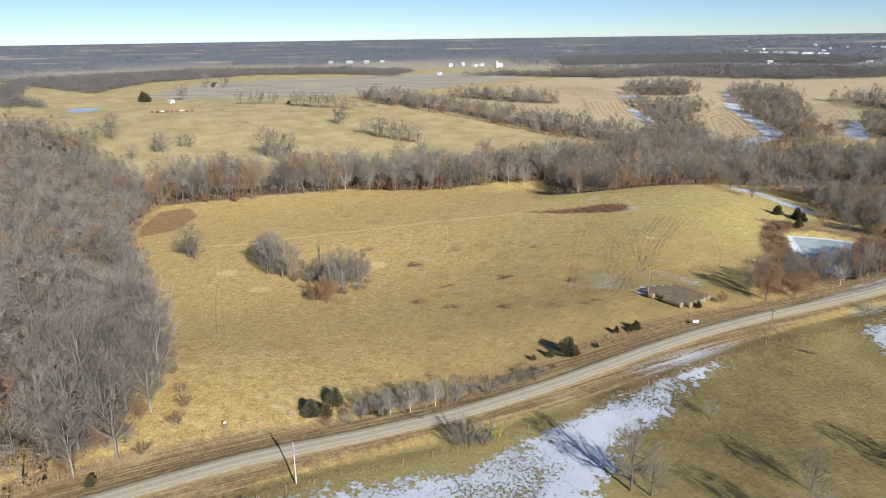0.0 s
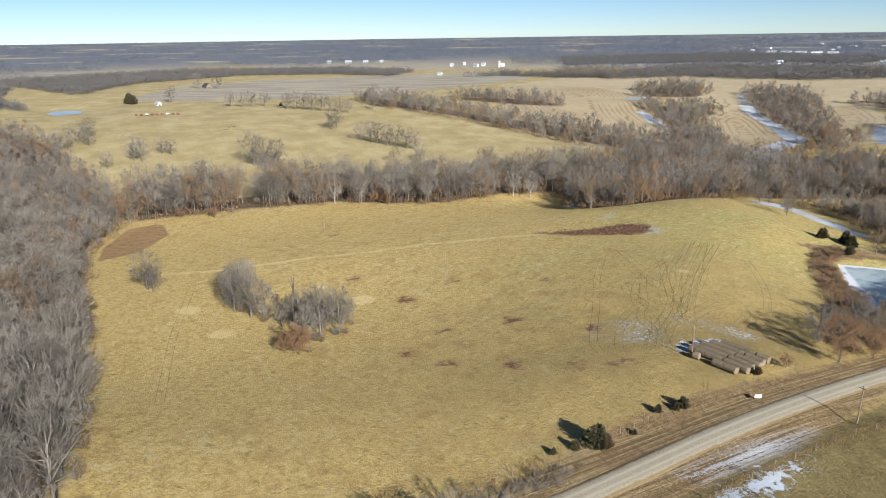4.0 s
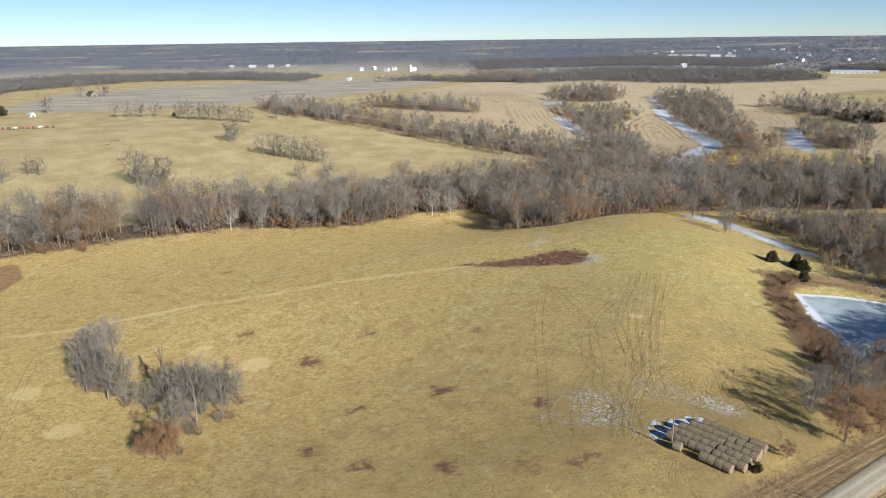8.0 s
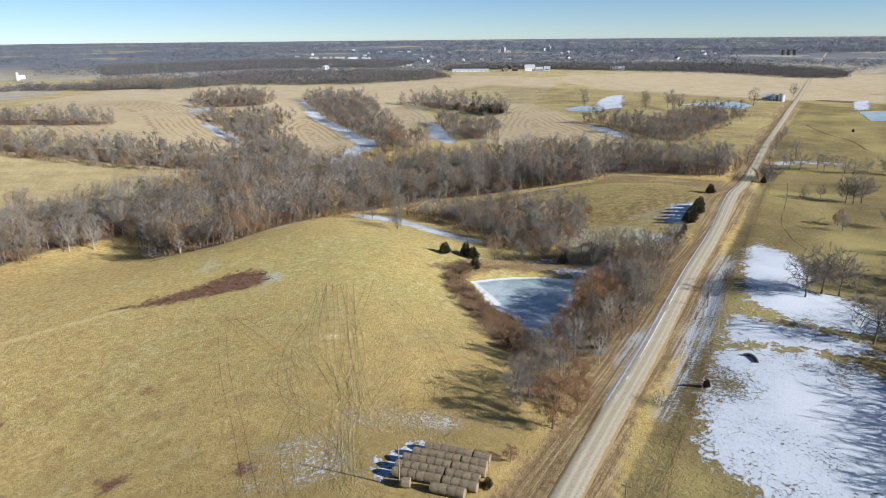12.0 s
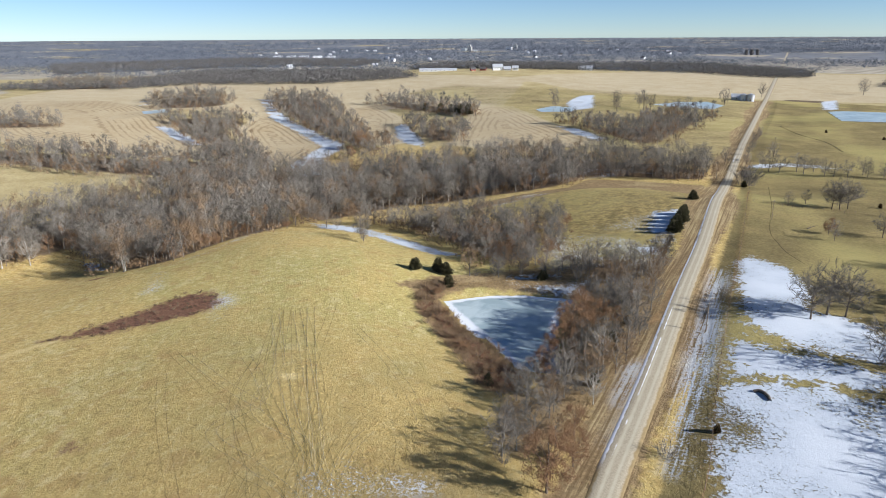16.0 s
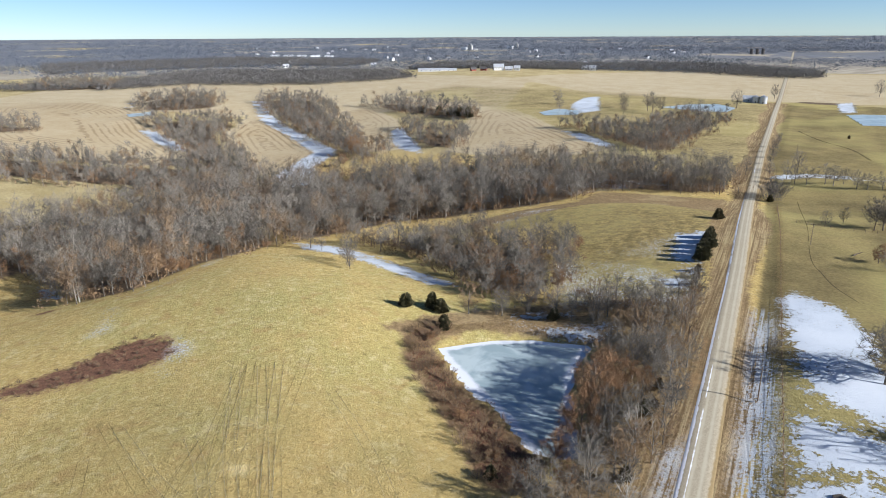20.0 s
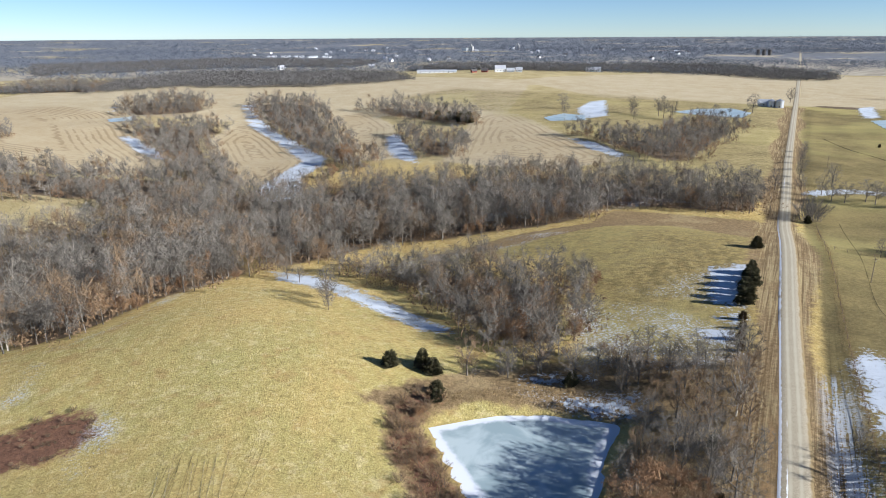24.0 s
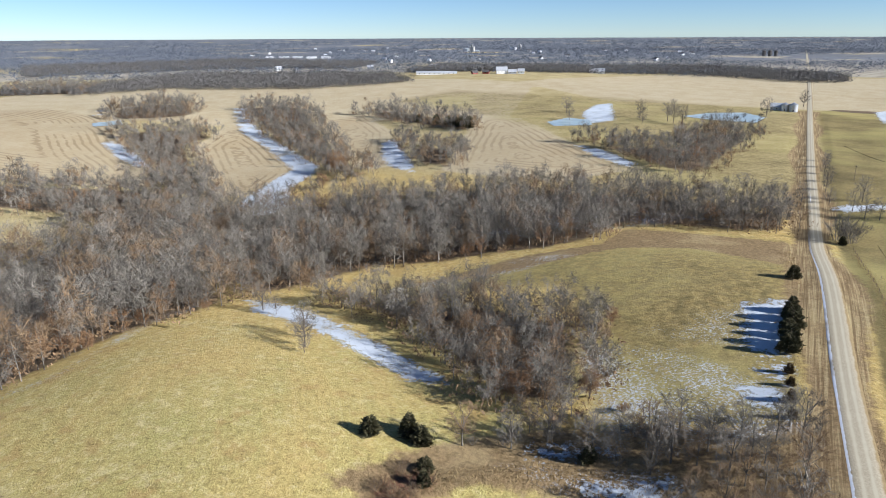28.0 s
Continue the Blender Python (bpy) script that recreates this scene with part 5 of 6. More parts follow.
# ---- long grass ----
def long_grass(places, seed, high, label):
    rng = np.random.default_rng(seed)
    s = Shape()
    for x, y in places:
        z = height(x, y)
        for _ in range(10):
            a = np.array((x + rng.normal() * 0.6, y + rng.normal() * 0.6, z - 0.05))
            s.sliver(a, a + np.array((rng.normal() * 0.3, rng.normal() * 0.3, 1.0)) * high * rng.uniform(0.5, 1.2), 0.09, rng)
    tagged(new("long_grass", mesh_of("long_grass", *s.arrays(), DRY_GRASS)), label, "grass", kind="stuff")


verge = [(float(lane_x(y)) + q, y) for y in np.arange(-95, 330, 0.9) for q in (-pick.uniform(8, 13), -pick.uniform(6.5, 10))]
long_grass(verge, 5, 0.5, "long tan winter grass along the lane's fences")
long_grass(scatter(POND_BRUSH, 1.6, 8) + scatter([(-88, 168), (-76, 177), (-64, 183), (-46, 184), (-40, 178), (-52, 177), (-64, 176), (-80, 166)], 1.3, 9), 6, 0.7, "tawny grass on the pond's dam and bank")

long_grass(scatter([(-54, 67), (-40, 70), (-30, 76), (-31, 82), (-46, 80), (-54, 74)], 1.5, 12), 7, 0.5, "pale coarse grass behind the hay bales")
FENCE_LINE = [(3, -84), (1, -60), (0.5, -46), (1.8, -30), (1, -10), (0, 10), (-2, 30), (-2.5, 50), (-1.5, 70), (-1.5, 96), (-3.5, 128), (-5, 166), (-7, 241), (-9.5, 301), (-11, 345)]
fence_weeds = [(float(np.interp(y, [p[1] for p in FENCE_LINE], [p[0] for p in FENCE_LINE])) + pick.gauss(0, 0.5), float(y)) for y in np.arange(-84, 340, 0.55)]
long_grass(fence_weeds, 8, 0.42, "brown weeds standing along the pasture fence")
YELLOW = varied("yellow_green_leaves", (0.30, 0.29, 0.05), (0.46, 0.42, 0.10), 2.0, island=True)
planted("bush", kept("yellow_bush", brush(199, 1.4, 1.3, 8, 260, 0.04, 0.9, 0.14), BARK, YELLOW), 0.6, -16.5, 1.0, 0.3, "low yellow-green bush on the lane's verge", "bush", "bushes on the verge", 0.0, ("stem", "crown"))


# ---- hay bales ----
def bale_material():
    n = Nodes("round_bale")
    straw = n.noise(9.0, 6, 0.7, n.stretch((6, 1, 1)))
    color = n.mix(n.ramp(straw, 0.34, 0.66), (0.085, 0.066, 0.042), (0.30, 0.24, 0.155))
    color = n.mix(n.math("MULTIPLY", n.one(), 0.6), color, (0.15, 0.125, 0.09))
    n.bump(straw, 0.8, 0.06)
    return n.done(color, 0.95, 0.0, 0.1)


BALE = bale_material()
BALE_END = varied("bale_end", (0.15, 0.115, 0.075), (0.27, 0.21, 0.14), 5.0, bump=0.04)


def bale_meshes():
    """A round bale on its side: the wrapped drum, sagging and ridged, and its two cut ends."""
    rng = np.random.default_rng(3)
    sides, rings = 28, 9
    s = Shape()
    for k in range(rings):
        u = k / (rings - 1) * 2 - 1
        for q in range(sides):
            a = 2 * math.pi * q / sides
            r = 0.76 * (1 - 0.06 * abs(u) ** 6) + 0.012 * (-1) ** k + rng.normal() * 0.006
            z = max(r * math.sin(a), -0.70 + 0.02 * rng.random())
            s.v.append(np.array((u * 0.61, r * math.cos(a) * (1.02 if z < 0 else 1.0), z + 0.70)))
    for k in range(rings - 1):
        for q in range(sides):
            a, b = k * sides + q, k * sides + (q + 1) % sides
            s.t += [(a, b, b + sides), (a, b + sides, a + sides)]
    drum = mesh_of("bale_drum", *s.arrays(), BALE)
    ends = []
    for sign in (-1, 1):
        e = Shape()
        for ring, (r, x) in enumerate(((0.70, 0.612), (0.45, 0.63), (0.2, 0.62))):
            for q in range(20):
                a = 2 * math.pi * q / 20
                e.v.append(np.array((sign * (x + rng.normal() * 0.006), r * math.cos(a), max(r * math.sin(a), -0.69) + 0.70)))
        e.v.append(np.array((sign * 0.60, 0, 0.70)))
        for ring in range(2):
            for q in range(20):
                a, b = ring * 20 + q, ring * 20 + (q + 1) % 20
                e.t += [(a, b, b + 20), (a, b + 20, a + 20)]
        e.t += [(40 + q, 40 + (q + 1) % 20, 60) for q in range(20)]
        ends.append(mesh_of("bale_end", *e.arrays(), BALE_END))
    return drum, ends


DRUM, ENDS = bale_meshes()


def bale(x, y, turn):
    root = thing("hay_bale", Matrix.Translation((x, y, height(x, y) - 0.03)) @ Matrix.Rotation(turn, 4, "Z") @ Matrix.Scale(1.1, 4), "weathered grey-brown round hay bale in a row", "hay bale", "round bales in rows")
    part("drum", DRUM, None, root)
    for me in ENDS:
        part("end_face", me, None, root, "paler cut hay end")


# six rows, each end to end, squared up towards the lane
BALE_WAY = Vector((0.985, 0.172, 0.0))
BALE_OVER = Vector((-0.172, 0.985, 0.0))
bale_turn = math.atan2(BALE_WAY.y, BALE_WAY.x)
shuffle = random.Random(2)
for row, (start, count) in enumerate(((7.4, 4), (0.2, 10), (0.0, 10), (0.4, 10), (1.4, 9), (2.8, 8))):
    for k in range(count):
        place = Vector((-39.2, 51.2, 0)) + BALE_OVER * (1.96 * row) + BALE_WAY * (start + 1.38 * k + shuffle.uniform(-0.03, 0.03) + 0.25 * (k > 5))
        bale(place.x, place.y, bale_turn + shuffle.gauss(0, 0.025))
bale(-36.6, 51.6, bale_turn + 0.2)


# ---- poles and fences ----
POLE_WOOD = varied("pole_wood", (0.16, 0.12, 0.085), (0.28, 0.225, 0.165), 4.0, bump=0.01)
GALVANISED = varied("galvanised_steel", (0.42, 0.43, 0.44), (0.60, 0.61, 0.62), 2.0, 0.45, 0.8, 0.5)
WHITE_PAINT = varied("white_paint", (0.66, 0.66, 0.64), (0.82, 0.82, 0.80), 1.5, 0.6)
RUST = varied("rusty_steel", (0.13, 0.065, 0.04), (0.25, 0.13, 0.075), 3.0, 0.8)
PORCELAIN = varied("porcelain", (0.30, 0.24, 0.20), (0.42, 0.36, 0.30), 8.0, 0.3)


def utility_pole(x, y, tall, label, arm=True, can=False, wood=POLE_WOOD):
    root = thing("utility_pole", Matrix.Translation((x, y, height(x, y))), label, "pole", "utility poles")
    part("pole", rod(bmesh.new(), (0, 0, -0.5), (0, 0, tall), 0.14, 0.09, 10), wood, root)
    if arm:
        part("crossarm", box(bmesh.new(), -0.75, -0.16, tall - 0.55, 0.75, -0.06, tall - 0.42, 0.01), wood, root)
        part("brace", rod(bmesh.new(), (0.5, -0.13, tall - 0.5), (0.02, -0.13, tall - 1.1), 0.02), GALVANISED, root)
        for dx in (-0.65, 0.65):
            part("insulator", rod(bmesh.new(), (dx, -0.11, tall - 0.42), (dx, -0.11, tall - 0.2), 0.06, 0.03), PORCELAIN, root)
    part("top_insulator", rod(bmesh.new(), (0, 0, tall), (0, 0, tall + 0.2), 0.06, 0.03), PORCELAIN, root)
    if can:
        part("transformer", rod(bmesh.new(), (0.28, 0, tall - 1.7), (0.28, 0, tall - 0.9), 0.2), GALVANISED, root, "grey steel transformer can")
    return root


PALE_WOOD = varied("pale_pole_wood", (0.36, 0.33, 0.28), (0.50, 0.46, 0.40), 4.0)
utility_pole(-37.4, 51, 7.2, "slim grey pole standing beside the hay bales", False)
utility_pole(-141, 39.5, 7.2, "grey pole alone in the hay field", False)
utility_pole(-246.5, 24, 7.2, "grey pole far out in the hay field", False)
utility_pole(-4.8, 59, 7.4, "dark wooden utility pole beside the lane", True)
utility_pole(-0.8, -53.3, 7.5, "pale utility pole with crossarm and transformer by the lane", True, True, PALE_WOOD)
utility_pole(-8.5, 151, 7.4, "wooden utility pole on the lane's far verge", True)
utility_pole(1, 268, 7.4, "wooden utility pole in the pasture's corner", True)
utility_pole(-5, 470, 7.4, "wooden utility pole far along the lane", True)


def fence(line, gap, label, wood=POLE_WOOD, high=1.25, wires=4, seed=1, white_every=0):
    """Posts and strands of wire along a line of points on the ground."""
    rng = random.Random(seed)
    root = thing("fence", Matrix(), label, "fence", "field fences")
    tops, me = [], None
    for (ax, ay), (bx, by) in zip(line, line[1:]):
        count = max(1, round(math.hypot(bx - ax, by - ay) / gap))
        for k in range(count + (bx == line[-1][0] and by == line[-1][1])):
            u = k / count
            x, y = ax + (bx - ax) * u, ay + (by - ay) * u
            if me is None:
                post = part("post", rod(bmesh.new(), (0, 0, -0.4), (0, 0, high), 0.075, 0.065, 7), wood, root)
                me = post.data
            else:
                post = part("post", me, None, root)
            post.location = (x, y, height(x, y))
            post.rotation_euler = (rng.gauss(0, 0.03), rng.gauss(0, 0.03), rng.uniform(0, 6))
            tops.append((x, y, height(x, y)))
    for w in range(wires):
        lift = high * (0.3 + 0.65 * w / max(1, wires - 1))
        s = Shape()
        s.tube([np.array((x, y, z + lift)) for x, y, z in tops], [0.012] * len(tops), 3)
        part("wire", mesh_of("wire", *s.arrays(), RUST), None, root, "rusty wire strand")
    return root


fence([(-18, -92), (-21, -73), (-20.5, -62), (-21, -47), (-20, -30), (-20.5, -10), (-22, 10), (-23, 30)], 3.2, "old wire fence on wooden posts by the hay field")
fence(FENCE_LINE, 5.5, "long wire fence on grey posts along the pasture")
fence([(-7, 300), (4, 297), (30, 300)], 4.0, "sagging wire fence across the pasture", seed=3)


def corner_gate(x, y, turn):
    root = thing("gate", Matrix.Translation((x, y, height(x, y))) @ Matrix.Rotation(turn, 4, "Z"), "white pipe brace and gate at the field entrance", "gate")
    for dx in (0.0, 2.6):
        part("post", rod(bmesh.new(), (dx, 0, -0.4), (dx, 0, 1.5), 0.09), WHITE_PAINT, root)
    for z in (0.5, 1.15):
        part("rail", rod(bmesh.new(), (0, 0, z), (2.6, 0, z), 0.035), WHITE_PAINT, root)


corner_gate(1.0, -64.5, radians(75))


def marker_post(x, y):
    root = thing("marker_post", Matrix.Translation((x, y, height(x, y))), "short dark post with small pale plates", "post")
    part("post", rod(bmesh.new(), (0, 0, -0.4), (0, 0, 1.9), 0.07), POLE_WOOD, root)
    part("plate", box(bmesh.new(), 0.06, -0.25, 1.5, 0.09, 0.3, 1.85, 0.005), WHITE_PAINT, root, "pale square plate")
    part("box", box(bmesh.new(), -0.3, -0.12, 1.2, -0.06, 0.12, 1.6, 0.02), BARK_DARK, root)


marker_post(-20.8, -61.8)

# ---- the sale board by the lane ----
BOARD_INK = varied("faded_ink", (0.30, 0.20, 0.32), (0.42, 0.30, 0.42), 4.0, 0.6)


def sale_board(x, y, turn):
    root = thing("sign_board", Matrix.Translation((x, y, height(x, y))) @ Matrix.Rotation(turn, 4, "Z") @ Matrix.Scale(0.62, 4), "white and mauve sale board on two stakes in grass", "sign")
    for dx in (-0.8, 0.8):
        part("stake", box(bmesh.new(), dx - 0.04, -0.03, -0.4, dx + 0.04, 0.03, 1.55, 0.006), POLE_WOOD, root)
    part("panel", box(bmesh.new(), -1.05, -0.075, 0.35, 1.05, -0.035, 1.6, 0.006), WHITE_PAINT, root)
    for z, half, deep in ((1.38, 0.9, 0.12), (1.12, 0.7, 0.07), (0.92, 0.85, 0.05), (0.72, 0.6, 0.05), (0.52, 0.9, 0.06)):
        part("print_bar", box(bmesh.new(), -half, -0.082, z - deep, half, -0.076, z + deep), BOARD_INK, root, "faded mauve printed bar")


sale_board(-18.8, 50, radians(62))


# ---- a drain pipe and a fallen branch in the snow ----
def drain_pipe(x, y):
    root = thing("drain_pipe", Matrix.Translation((x, y, height(x, y))), "dark curved drain pipe half sunk in snow", "pipe")
    s = Shape()
    s.tube([np.array(p, float) for p in ((-1.4, 0.8, 0.1), (-0.5, 1.1, 0.35), (0.5, 0.6, 0.35), (1.3, -0.6, 0.3), (1.6, -1.6, 0.1))], [0.32, 0.34, 0.34, 0.33, 0.3], 10)
    part("pipe", mesh_of("pipe", *s.arrays(), BARK_DARK), None, root)


drain_pipe(4.6, 123.6)


def fallen_tree(x, y, turn):
    s = Shape()
    a = np.array((0, 0, 0.2))
    s.tube([a, np.array((2.2, 0.2, 0.3)), np.array((4.6, -0.1, 0.5))], [0.22, 0.17, 0.06], 6)
    for k in range(7):
        at = np.array((1.0 + 0.5 * k, 0, 0.3))
        s.tube([at, at + np.array((0.8, (-1) ** k * 0.9, 0.7))], [0.06, 0.02], 4)
    root = thing("fallen_branch", Matrix.Translation((x, y, height(x, y))) @ Matrix.Rotation(turn, 4, "Z"), "dead fallen branch lying in pasture grass", "branch")
    part("limb", mesh_of("limb", *s.arrays(), BARK_DARK), None, root)


fallen_tree(2, 59.5, 0.4), fallen_tree(-16.5, -8, 2.4), fallen_tree(13, 262, 1.0), fallen_tree(-14, -29, 0.6)

# ---- farms and the town, far off ----
WALL_WHITE = varied("painted_boards", (0.62, 0.62, 0.60), (0.78, 0.78, 0.76), 0.6, 0.6)
WALL_RED = varied("red_boards", (0.20, 0.055, 0.04), (0.30, 0.09, 0.06), 0.6, 0.7)
WALL_GREY = varied("grey_sheet", (0.34, 0.35, 0.36), (0.50, 0.51, 0.52), 0.4, 0.5, 0.5)
ROOF_TIN = varied("tin_roof", (0.52, 0.54, 0.56), (0.70, 0.71, 0.72), 0.5, 0.45, 0.5)
ROOF_DARK = varied("dark_shingles", (0.06, 0.058, 0.058), (0.12, 0.11, 0.105), 1.0)
GLASS = varied("window_glass", (0.02, 0.025, 0.03), (0.04, 0.045, 0.05), 1.0, 0.1, 0.0, 0.5)


def gable_house(name, x, y, turn, w, d, h, wall, roof, label, category, windows=3, door=True, pitch=0.45, group="far farm buildings"):
    """A gabled building: walls, two roof slopes, door and windows."""
    root = thing(name, Matrix.Translation((x, y, height(x, y) - 0.3)) @ Matrix.Rotation(turn, 4, "Z"), label, category, group)
    ridge = h + d * pitch
    bm = bmesh.new()
    v = [bm.verts.new(p) for p in ((-w / 2, -d / 2, 0), (w / 2, -d / 2, 0), (w / 2, d / 2, 0), (-w / 2, d / 2, 0), (-w / 2, -d / 2, h), (w / 2, -d / 2, h), (w / 2, d / 2, h), (-w / 2, d / 2, h), (-w / 2, 0, ridge), (w / 2, 0, ridge))]
    for f in ((0, 1, 5, 4), (2, 3, 7, 6), (1, 2, 6, 9, 5), (3, 0, 4, 8, 7), (4, 5, 9, 8), (6, 7, 8, 9), (3, 2, 1, 0)):
        bm.faces.new([v[k] for k in f])
    part("wall", bm, wall, root)
    for sign in (-1, 1):
        bm = bmesh.new()
        lip = 0.5
        pts = [(-w / 2 - lip, sign * (d / 2 + lip), h - lip * pitch * 2), (w / 2 + lip, sign * (d / 2 + lip), h - lip * pitch * 2), (w / 2 + lip, 0, ridge + 0.05), (-w / 2 - lip, 0, ridge + 0.05)]
        low = [bm.verts.new((a, b, c + 0.06)) for a, b, c in pts]
        high = [bm.verts.new((a, b, c + 0.22)) for a, b, c in pts]
        bm.faces.new(low), bm.faces.new(high)
        for k in range(4):
            bm.faces.new((low[k], low[(k + 1) % 4], high[(k + 1) % 4], high[k]))
        bmesh.ops.recalc_face_normals(bm, faces=bm.faces)
        part("roof", bm, roof, root)
    for side in (-1, 1):
        for k in range(windows):
            cx = -w / 2 + w * (k + 0.7) / (windows + 0.4)
            pane = part("window", box(bmesh.new(), cx - 0.5, side * d / 2 - 0.06, h * 0.4, cx + 0.5, side * d / 2 + 0.06, h * 0.4 + 1.3), GLASS, root)
            part("frame", box(bmesh.new(), cx - 0.62, side * d / 2 - 0.04, h * 0.4 - 0.14, cx + 0.62, side * d / 2 + 0.04, h * 0.4), WALL_WHITE, pane)
    if door:
        part("door", box(bmesh.new(), w / 2 - 0.05, -d * 0.18, 0.2, w / 2 + 0.07, d * 0.18, h * 0.8), ROOF_DARK, root)
    return root


def grain_bin(x, y, r, h, label, steel=None, dome=0.5, name="grain_bin"):
    """A corrugated steel bin with a cone roof."""
    root = thing(name, Matrix.Translation((x, y, height(x, y) - 0.2)), label, "grain bin", "far farm buildings")
    s = Shape()
    levels = np.linspace(0, h, 15)
    s.tube([np.array((0, 0, z)) for z in levels], [r + 0.03 * (k % 2) for k in range(15)], 24)
    part("wall", mesh_of("bin_wall", *s.arrays(), steel or GALVANISED), None, root)
    part("roof", rod(bmesh.new(), (0, 0, h), (0, 0, h + r * dome), r + 0.15, 0.35, 24), steel or GALVANISED, root)
    part("cap", rod(bmesh.new(), (0, 0, h + r * dome), (0, 0, h + r * dome + 0.4), 0.4, 0.3, 12), steel or GALVANISED, root)
    part("door", box(bmesh.new(), -0.5, -r - 0.12, 0.5, 0.5, -r + 0.05, 2.2, 0.02), ROOF_DARK, root)
    return root


CONCRETE = varied("concrete", (0.36, 0.35, 0.33), (0.50, 0.49, 0.46), 0.5)
grain_bin(-38, 770, 3.6, 6.5, "silver corrugated grain bin at the lane's end")
grain_bin(-45, 772, 3.4, 6.0, "silver corrugated grain bin beside another")
gable_house("shed", -52, 776, 0.1, 10, 7, 3.4, WALL_GREY, ROOF_TIN, "grey tin shed beside the grain bins", "shed", 1)
gable_house("barn", -413, 997, 0.5, 15, 10, 5, WALL_WHITE, ROOF_TIN, "large white barn with pale tin roof", "barn", 3)
gable_house("farmhouse", -388, 1008, 0.3, 9, 7, 4, WALL_WHITE, ROOF_TIN, "white farmhouse beside a big barn", "house", 4)
gable_house("shed", -398, 1000, 0.4, 11, 7, 3, WALL_GREY, ROOF_TIN, "grey tin machine shed in the farmyard", "shed", 2)
gable_house("shed", -432, 985, 0.2, 9, 6, 3, WALL_RED, ROOF_DARK, "dark red small shed by the farmyard", "shed", 1)
gable_house("shed", -446, 978, 0.9, 8, 5, 2.6, WALL_RED, ROOF_DARK, "dark red low shed by the farmyard", "shed", 1)
gable_house("long_shed", -505, 975, 0.45, 58, 11, 2.6, WALL_WHITE, ROOF_TIN, "very long low white livestock shed", "shed", 8, pitch=0.2)
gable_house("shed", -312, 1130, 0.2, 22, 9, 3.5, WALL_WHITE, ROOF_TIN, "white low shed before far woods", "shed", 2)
gable_house("farmhouse", -745, -24, 0.4, 6, 4.5, 2.6, WALL_WHITE, ROOF_TIN, "small white house on the hill pasture", "house", 2)
gable_house("shed", -940, 48, 0.3, 14, 8, 3.2, POLE_WOOD, ROOF_DARK, "dark open-fronted shed on the skyline field", "shed", 2)
gable_house("shed", -1000, 425, 0.6, 7, 5, 3, WALL_WHITE, ROOF_TIN, "small white shed in a grey field", "shed", 1)
grain_bin(-1142, 616, 2.6, 12, "tall grey concrete farm silo", CONCRETE, 0.6, "silo")
for k, (x, y, w) in enumerate(((-1190, 590, 10), (-1215, 620, 8), (-1240, 560, 7), (-1175, 640, 12), (-1265, 600, 6))):
    gable_house("barn", x, y, 0.4 + 0.3 * k, w, 7, 3.6, WALL_WHITE, ROOF_TIN, "white barn of the silo farm", "barn", 2)
for k, (x, y, w) in enumerate(((-1500, 420, 15), (-1480, 455, 12), (-1520, 380, 10), (-1470, 490, 8))):
    gable_house("barn", x, y, 1.0, w, 7, 3.6, WALL_GREY, ROOF_TIN, "pale grey barn of a far farm", "barn", 2)
for k in range(5):
    gable_house("long_shed", -1250 + 36 * k, 1480 + 10 * k, 0.9, 24, 9, 2.6, WALL_WHITE, ROOF_TIN, "long white poultry shed by a pale field", "shed", 3, pitch=0.25)
for x, y in ((-125, 1960), (-112, 1962), (-99, 1965)):
    grain_bin(x, y, 4.0, 13, "tall dark blue-grey silo", ROOF_DARK, 0.5, "silo")


def elevator(x, y, label):
    root = thing("grain_elevator", Matrix.Translation((x, y, height(x, y))), label, "grain elevator", "town elevators")
    for k, dx in enumerate((-5, 5)):
        part("bin", rod(bmesh.new(), (dx, 0, 0), (dx, 0, 15), 4, 4, 20), CONCRETE, root)
    part("headhouse", box(bmesh.new(), -3, -2.5, 15, 3, 2.5, 21), CONCRETE, root)
    part("annex", box(bmesh.new(), -30, -8, 0, -12, 8, 9), WALL_WHITE, root)


elevator(-993, 2150, "pale concrete grain elevator at the town's edge")
elevator(-900, 2330, "concrete grain elevator above the town")

rng_town = random.Random(5)
for k in range(46):
    a, r = radians(rng_town.uniform(8, 42)), rng_town.uniform(1350, 2700)
    x, y = -math.sin(a) * r, math.cos(a) * r
    gable_house("house", x, y, rng_town.uniform(0, 3), rng_town.uniform(8, 13), 7, rng_town.uniform(3, 4.8), WALL_WHITE if k % 3 else WALL_GREY, ROOF_TIN if k % 2 else ROOF_DARK, "small pale house in the far town", "house", 2, group="houses of the far town")

# ---- far woods and the horizon ----
FAR_PATCHES = [
    [(-755, 575), (-723, 690), (-640, 715), (-557, 755), (-480, 860), (-560, 940), (-680, 960), (-900, 900), (-860, 700)],
    [(-900, -110), (-1080, -30), (-1180, 141), (-1120, 278), (-1020, 346), (-1100, 420), (-1250, 330), (-1350, 50), (-1200, -250)],
    [(-860, -190), (-760, -150), (-800, -260), (-1000, -300), (-1100, -200)],
    [(-935, 425), (-915, 500), (-836, 535), (-782, 605), (-800, 640), (-860, 580), (-950, 520)],
    [(-1100, 745), (-1070, 864), (-1000, 1026), (-880, 1131), (-760, 1120), (-840, 1350), (-1200, 1300), (-1350, 900)],
    [(-357, 1056), (-291, 1150), (-173, 1184), (-59, 1100), (20, 1112), (20, 1220), (-180, 1420), (-420, 1300), (-640, 1250), (-600, 1040)],
    [(97, 1010), (240, 980), (300, 1060), (110, 1080)],
]
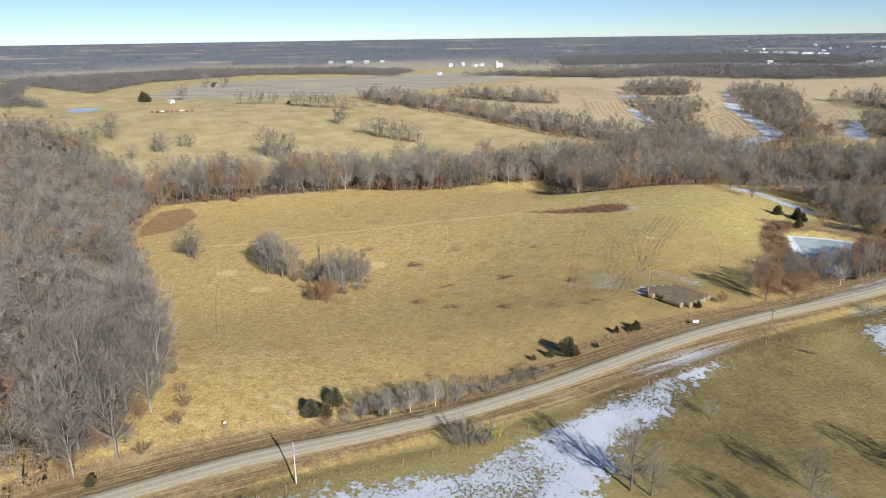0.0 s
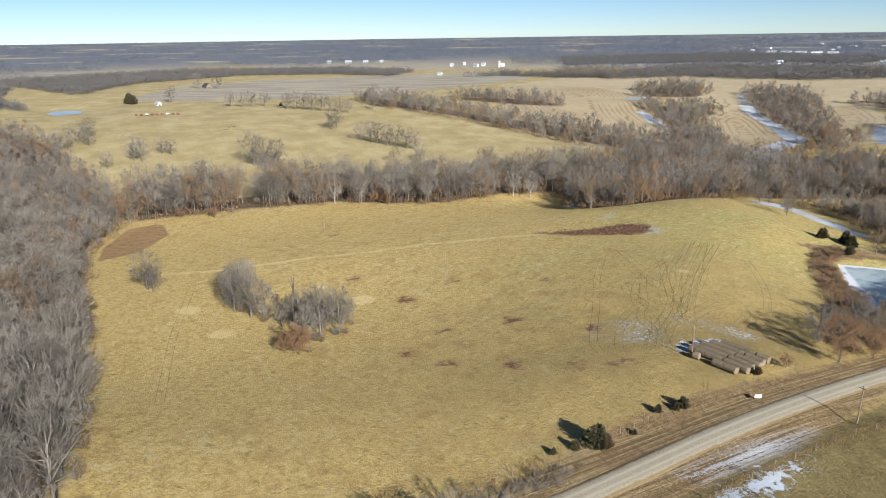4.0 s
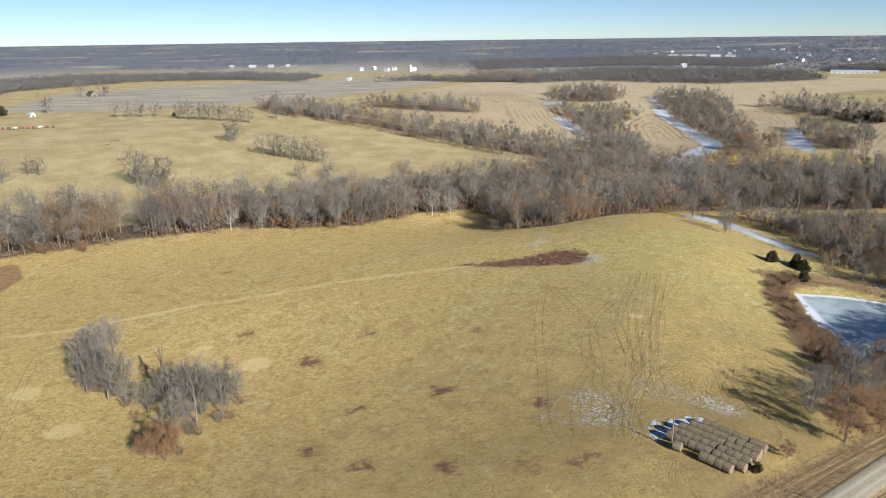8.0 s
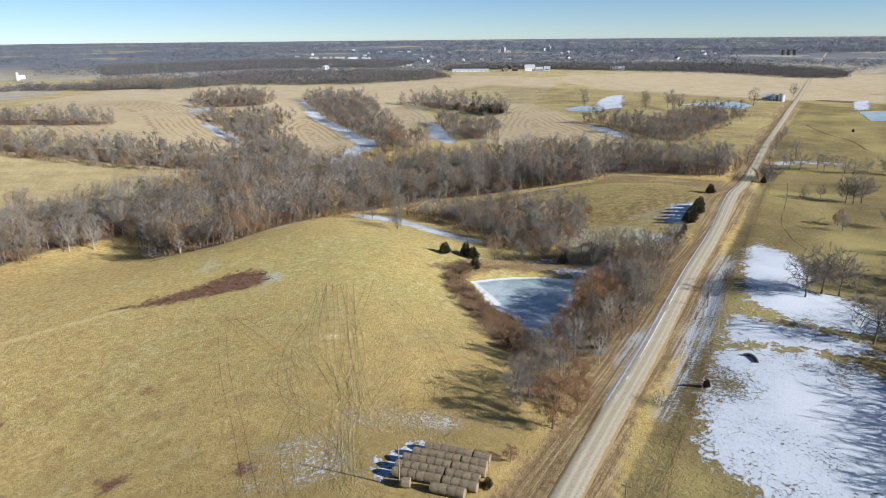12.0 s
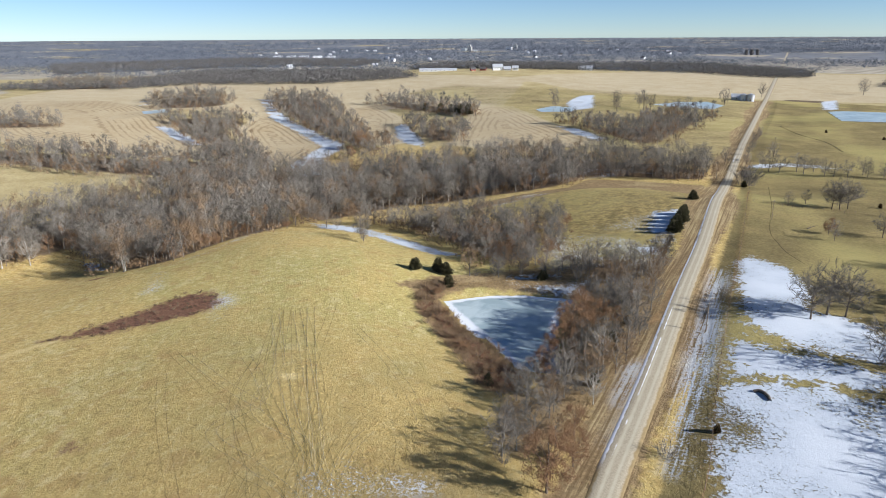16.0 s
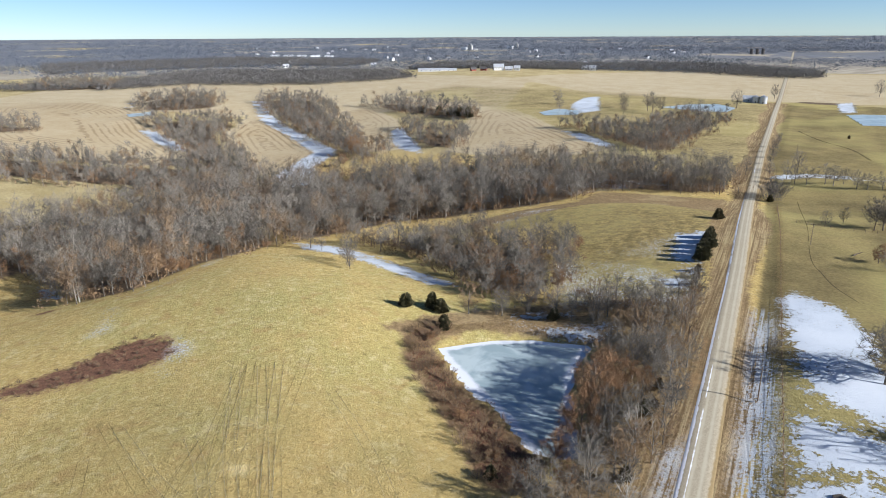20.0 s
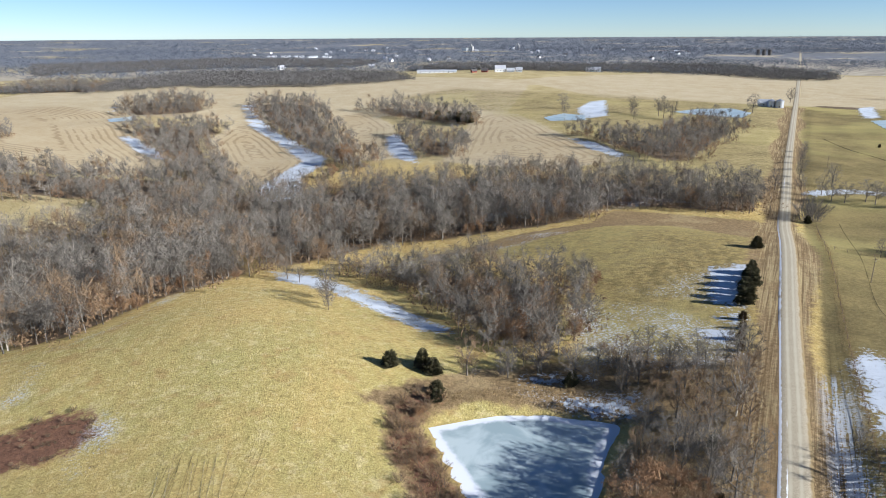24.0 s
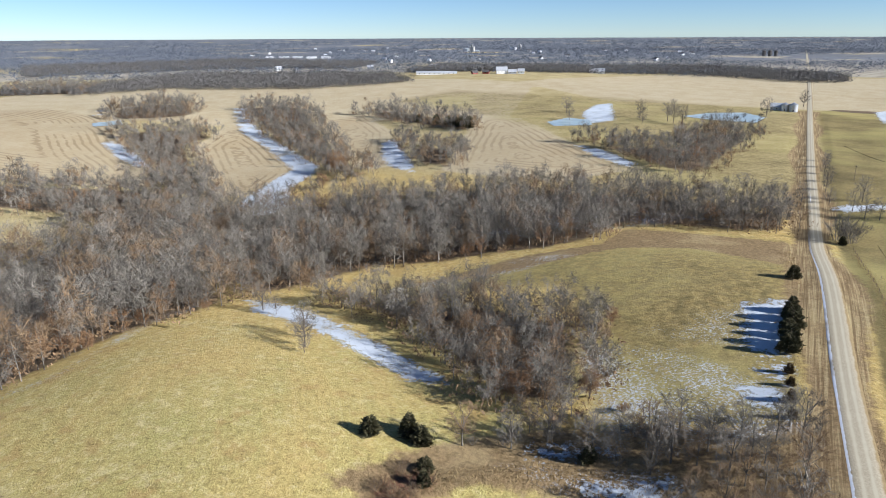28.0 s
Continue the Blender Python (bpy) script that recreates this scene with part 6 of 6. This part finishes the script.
PALE_FIELDS = [[(-1560, 1700), (-1250, 1520), (-1150, 1580), (-1400, 1880)], [(-2200, 1250), (-1750, 1180), (-1700, 1260), (-2150, 1400)], [(20, 1130), (320, 1100), (380, 1380), (60, 1420)]]


def far_woods():
    rng = np.random.default_rng(77)
    clumps = []
    for k in range(5):
        s = Shape()
        for _ in range(84):
            az, u, out = rng.uniform(0, 6.3), rng.random(), math.sqrt(rng.random())
            a = np.array((math.cos(az) * out * 7, math.sin(az) * out * 7, 1 + u * 9 * (1 - 0.6 * out * out)))
            s.sliver(a, a + np.array((rng.normal() * 1.7, rng.normal() * 1.7, rng.normal() * 1.1 + 0.9)), rng.uniform(0.6, 1.1), rng)
        clumps.append(s.arrays())
    thin = [(v[:66] * np.array((1.3, 1.3, 1.0), np.float32), t[:22]) for v, t in clumps]
    groves = []
    for k, poly in enumerate(FAR_PATCHES):
        groves.append([p for p in scatter(poly, 10.5, 200 + k)])
    wide = []
    for r0, r1, gap in ((1150, 1700, 26), (1700, 2600, 34), (2600, 3700, 48), (3700, 4700, 66)):
        for r in np.arange(r0, r1, gap):
            for a in np.arange(radians(-14), radians(108), gap * 0.55 / r):
                rr, aa = r + rng.normal() * gap * 0.4, a + rng.normal() * 0.3 * gap / r
                x, y = -math.sin(aa) * rr, math.cos(aa) * rr
                v = noise.noise((x / 520, y / 520, 3.3)) + 0.5 * noise.noise((x / 190, y / 190, 7.1))
                if v > (-0.28 if rr > 1900 else -0.1):
                    wide.append((x, y, 0.9 + 0.35 * smooth(1150, 3600, rr) - 0.55 * smooth(3700, 4600, rr)))
    px, py = np.array([p[0] for p in wide]), np.array([p[1] for p in wide])
    free = np.ones(len(wide), bool)
    for poly in PALE_FIELDS:
        free &= inside(px, py, poly) < 0
    pz = land(px, py)
    near = [(clumps[rng.integers(5)], x, y, height(x, y), rng.uniform(0.75, 1.15), rng.uniform(0, 6)) for places in groves for x, y in places]
    tagged(new("far_woods", toned("far_woods", near, FAR_TWIGS)), "far grey-brown leafless woods beyond the fields", "woods", kind="stuff")
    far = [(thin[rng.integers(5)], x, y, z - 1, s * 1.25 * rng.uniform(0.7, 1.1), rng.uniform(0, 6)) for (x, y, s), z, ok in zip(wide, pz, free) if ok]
    tagged(new("horizon_woods", mesh_of("horizon_woods", *joined(far), HAZY_TWIGS)), "woods reaching to the horizon, tinted blue-grey for haze", "woods", kind="stuff")


# distance haze is put into these twigs as a blue-grey colour
HAZY_TWIGS = varied("haze_tinted_far_woods", (0.085, 0.10, 0.125), (0.12, 0.135, 0.16), 0.004, island=True)
far_woods()


# ---- old machinery and brush piles on the hill pasture ----
def implement(x, y, turn, paint, label):
    """A worn farm implement: frame, drawbar, hopper and two wheels."""
    root = thing("farm_implement", Matrix.Translation((x, y, height(x, y))) @ Matrix.Rotation(turn, 4, "Z"), label, "farm implement", "old machinery on the hill")
    part("frame", box(bmesh.new(), -1.6, -1.0, 0.6, 1.6, 1.0, 0.85, 0.03), RUST, root)
    part("drawbar", rod(bmesh.new(), (1.6, 0, 0.7), (3.4, 0, 0.5), 0.07), RUST, root)
    part("hopper", box(bmesh.new(), -1.4, -0.9, 0.86, 1.2, 0.9, 2.1, 0.08), paint, root)
    for side in (-1.2, 1.2):
        part("wheel", rod(bmesh.new(), (-0.3, side - 0.12, 0.6), (-0.3, side + 0.12, 0.6), 0.6, 0.6, 16), ROOF_DARK, root)


for k in range(9):
    implement(-655 + 1.2 * k, -48 + 4.6 * k, 0.4 * k, (WALL_RED, RUST, WALL_WHITE, RUST)[k % 4], "rusty old farm implement parked in pasture" if k % 4 != 2 else "pale painted farm wagon parked in pasture")
for x, y in ((-543, 22), (-536, 16), (-549, 28)):
    fallen_tree(x, y, x * 0.7)
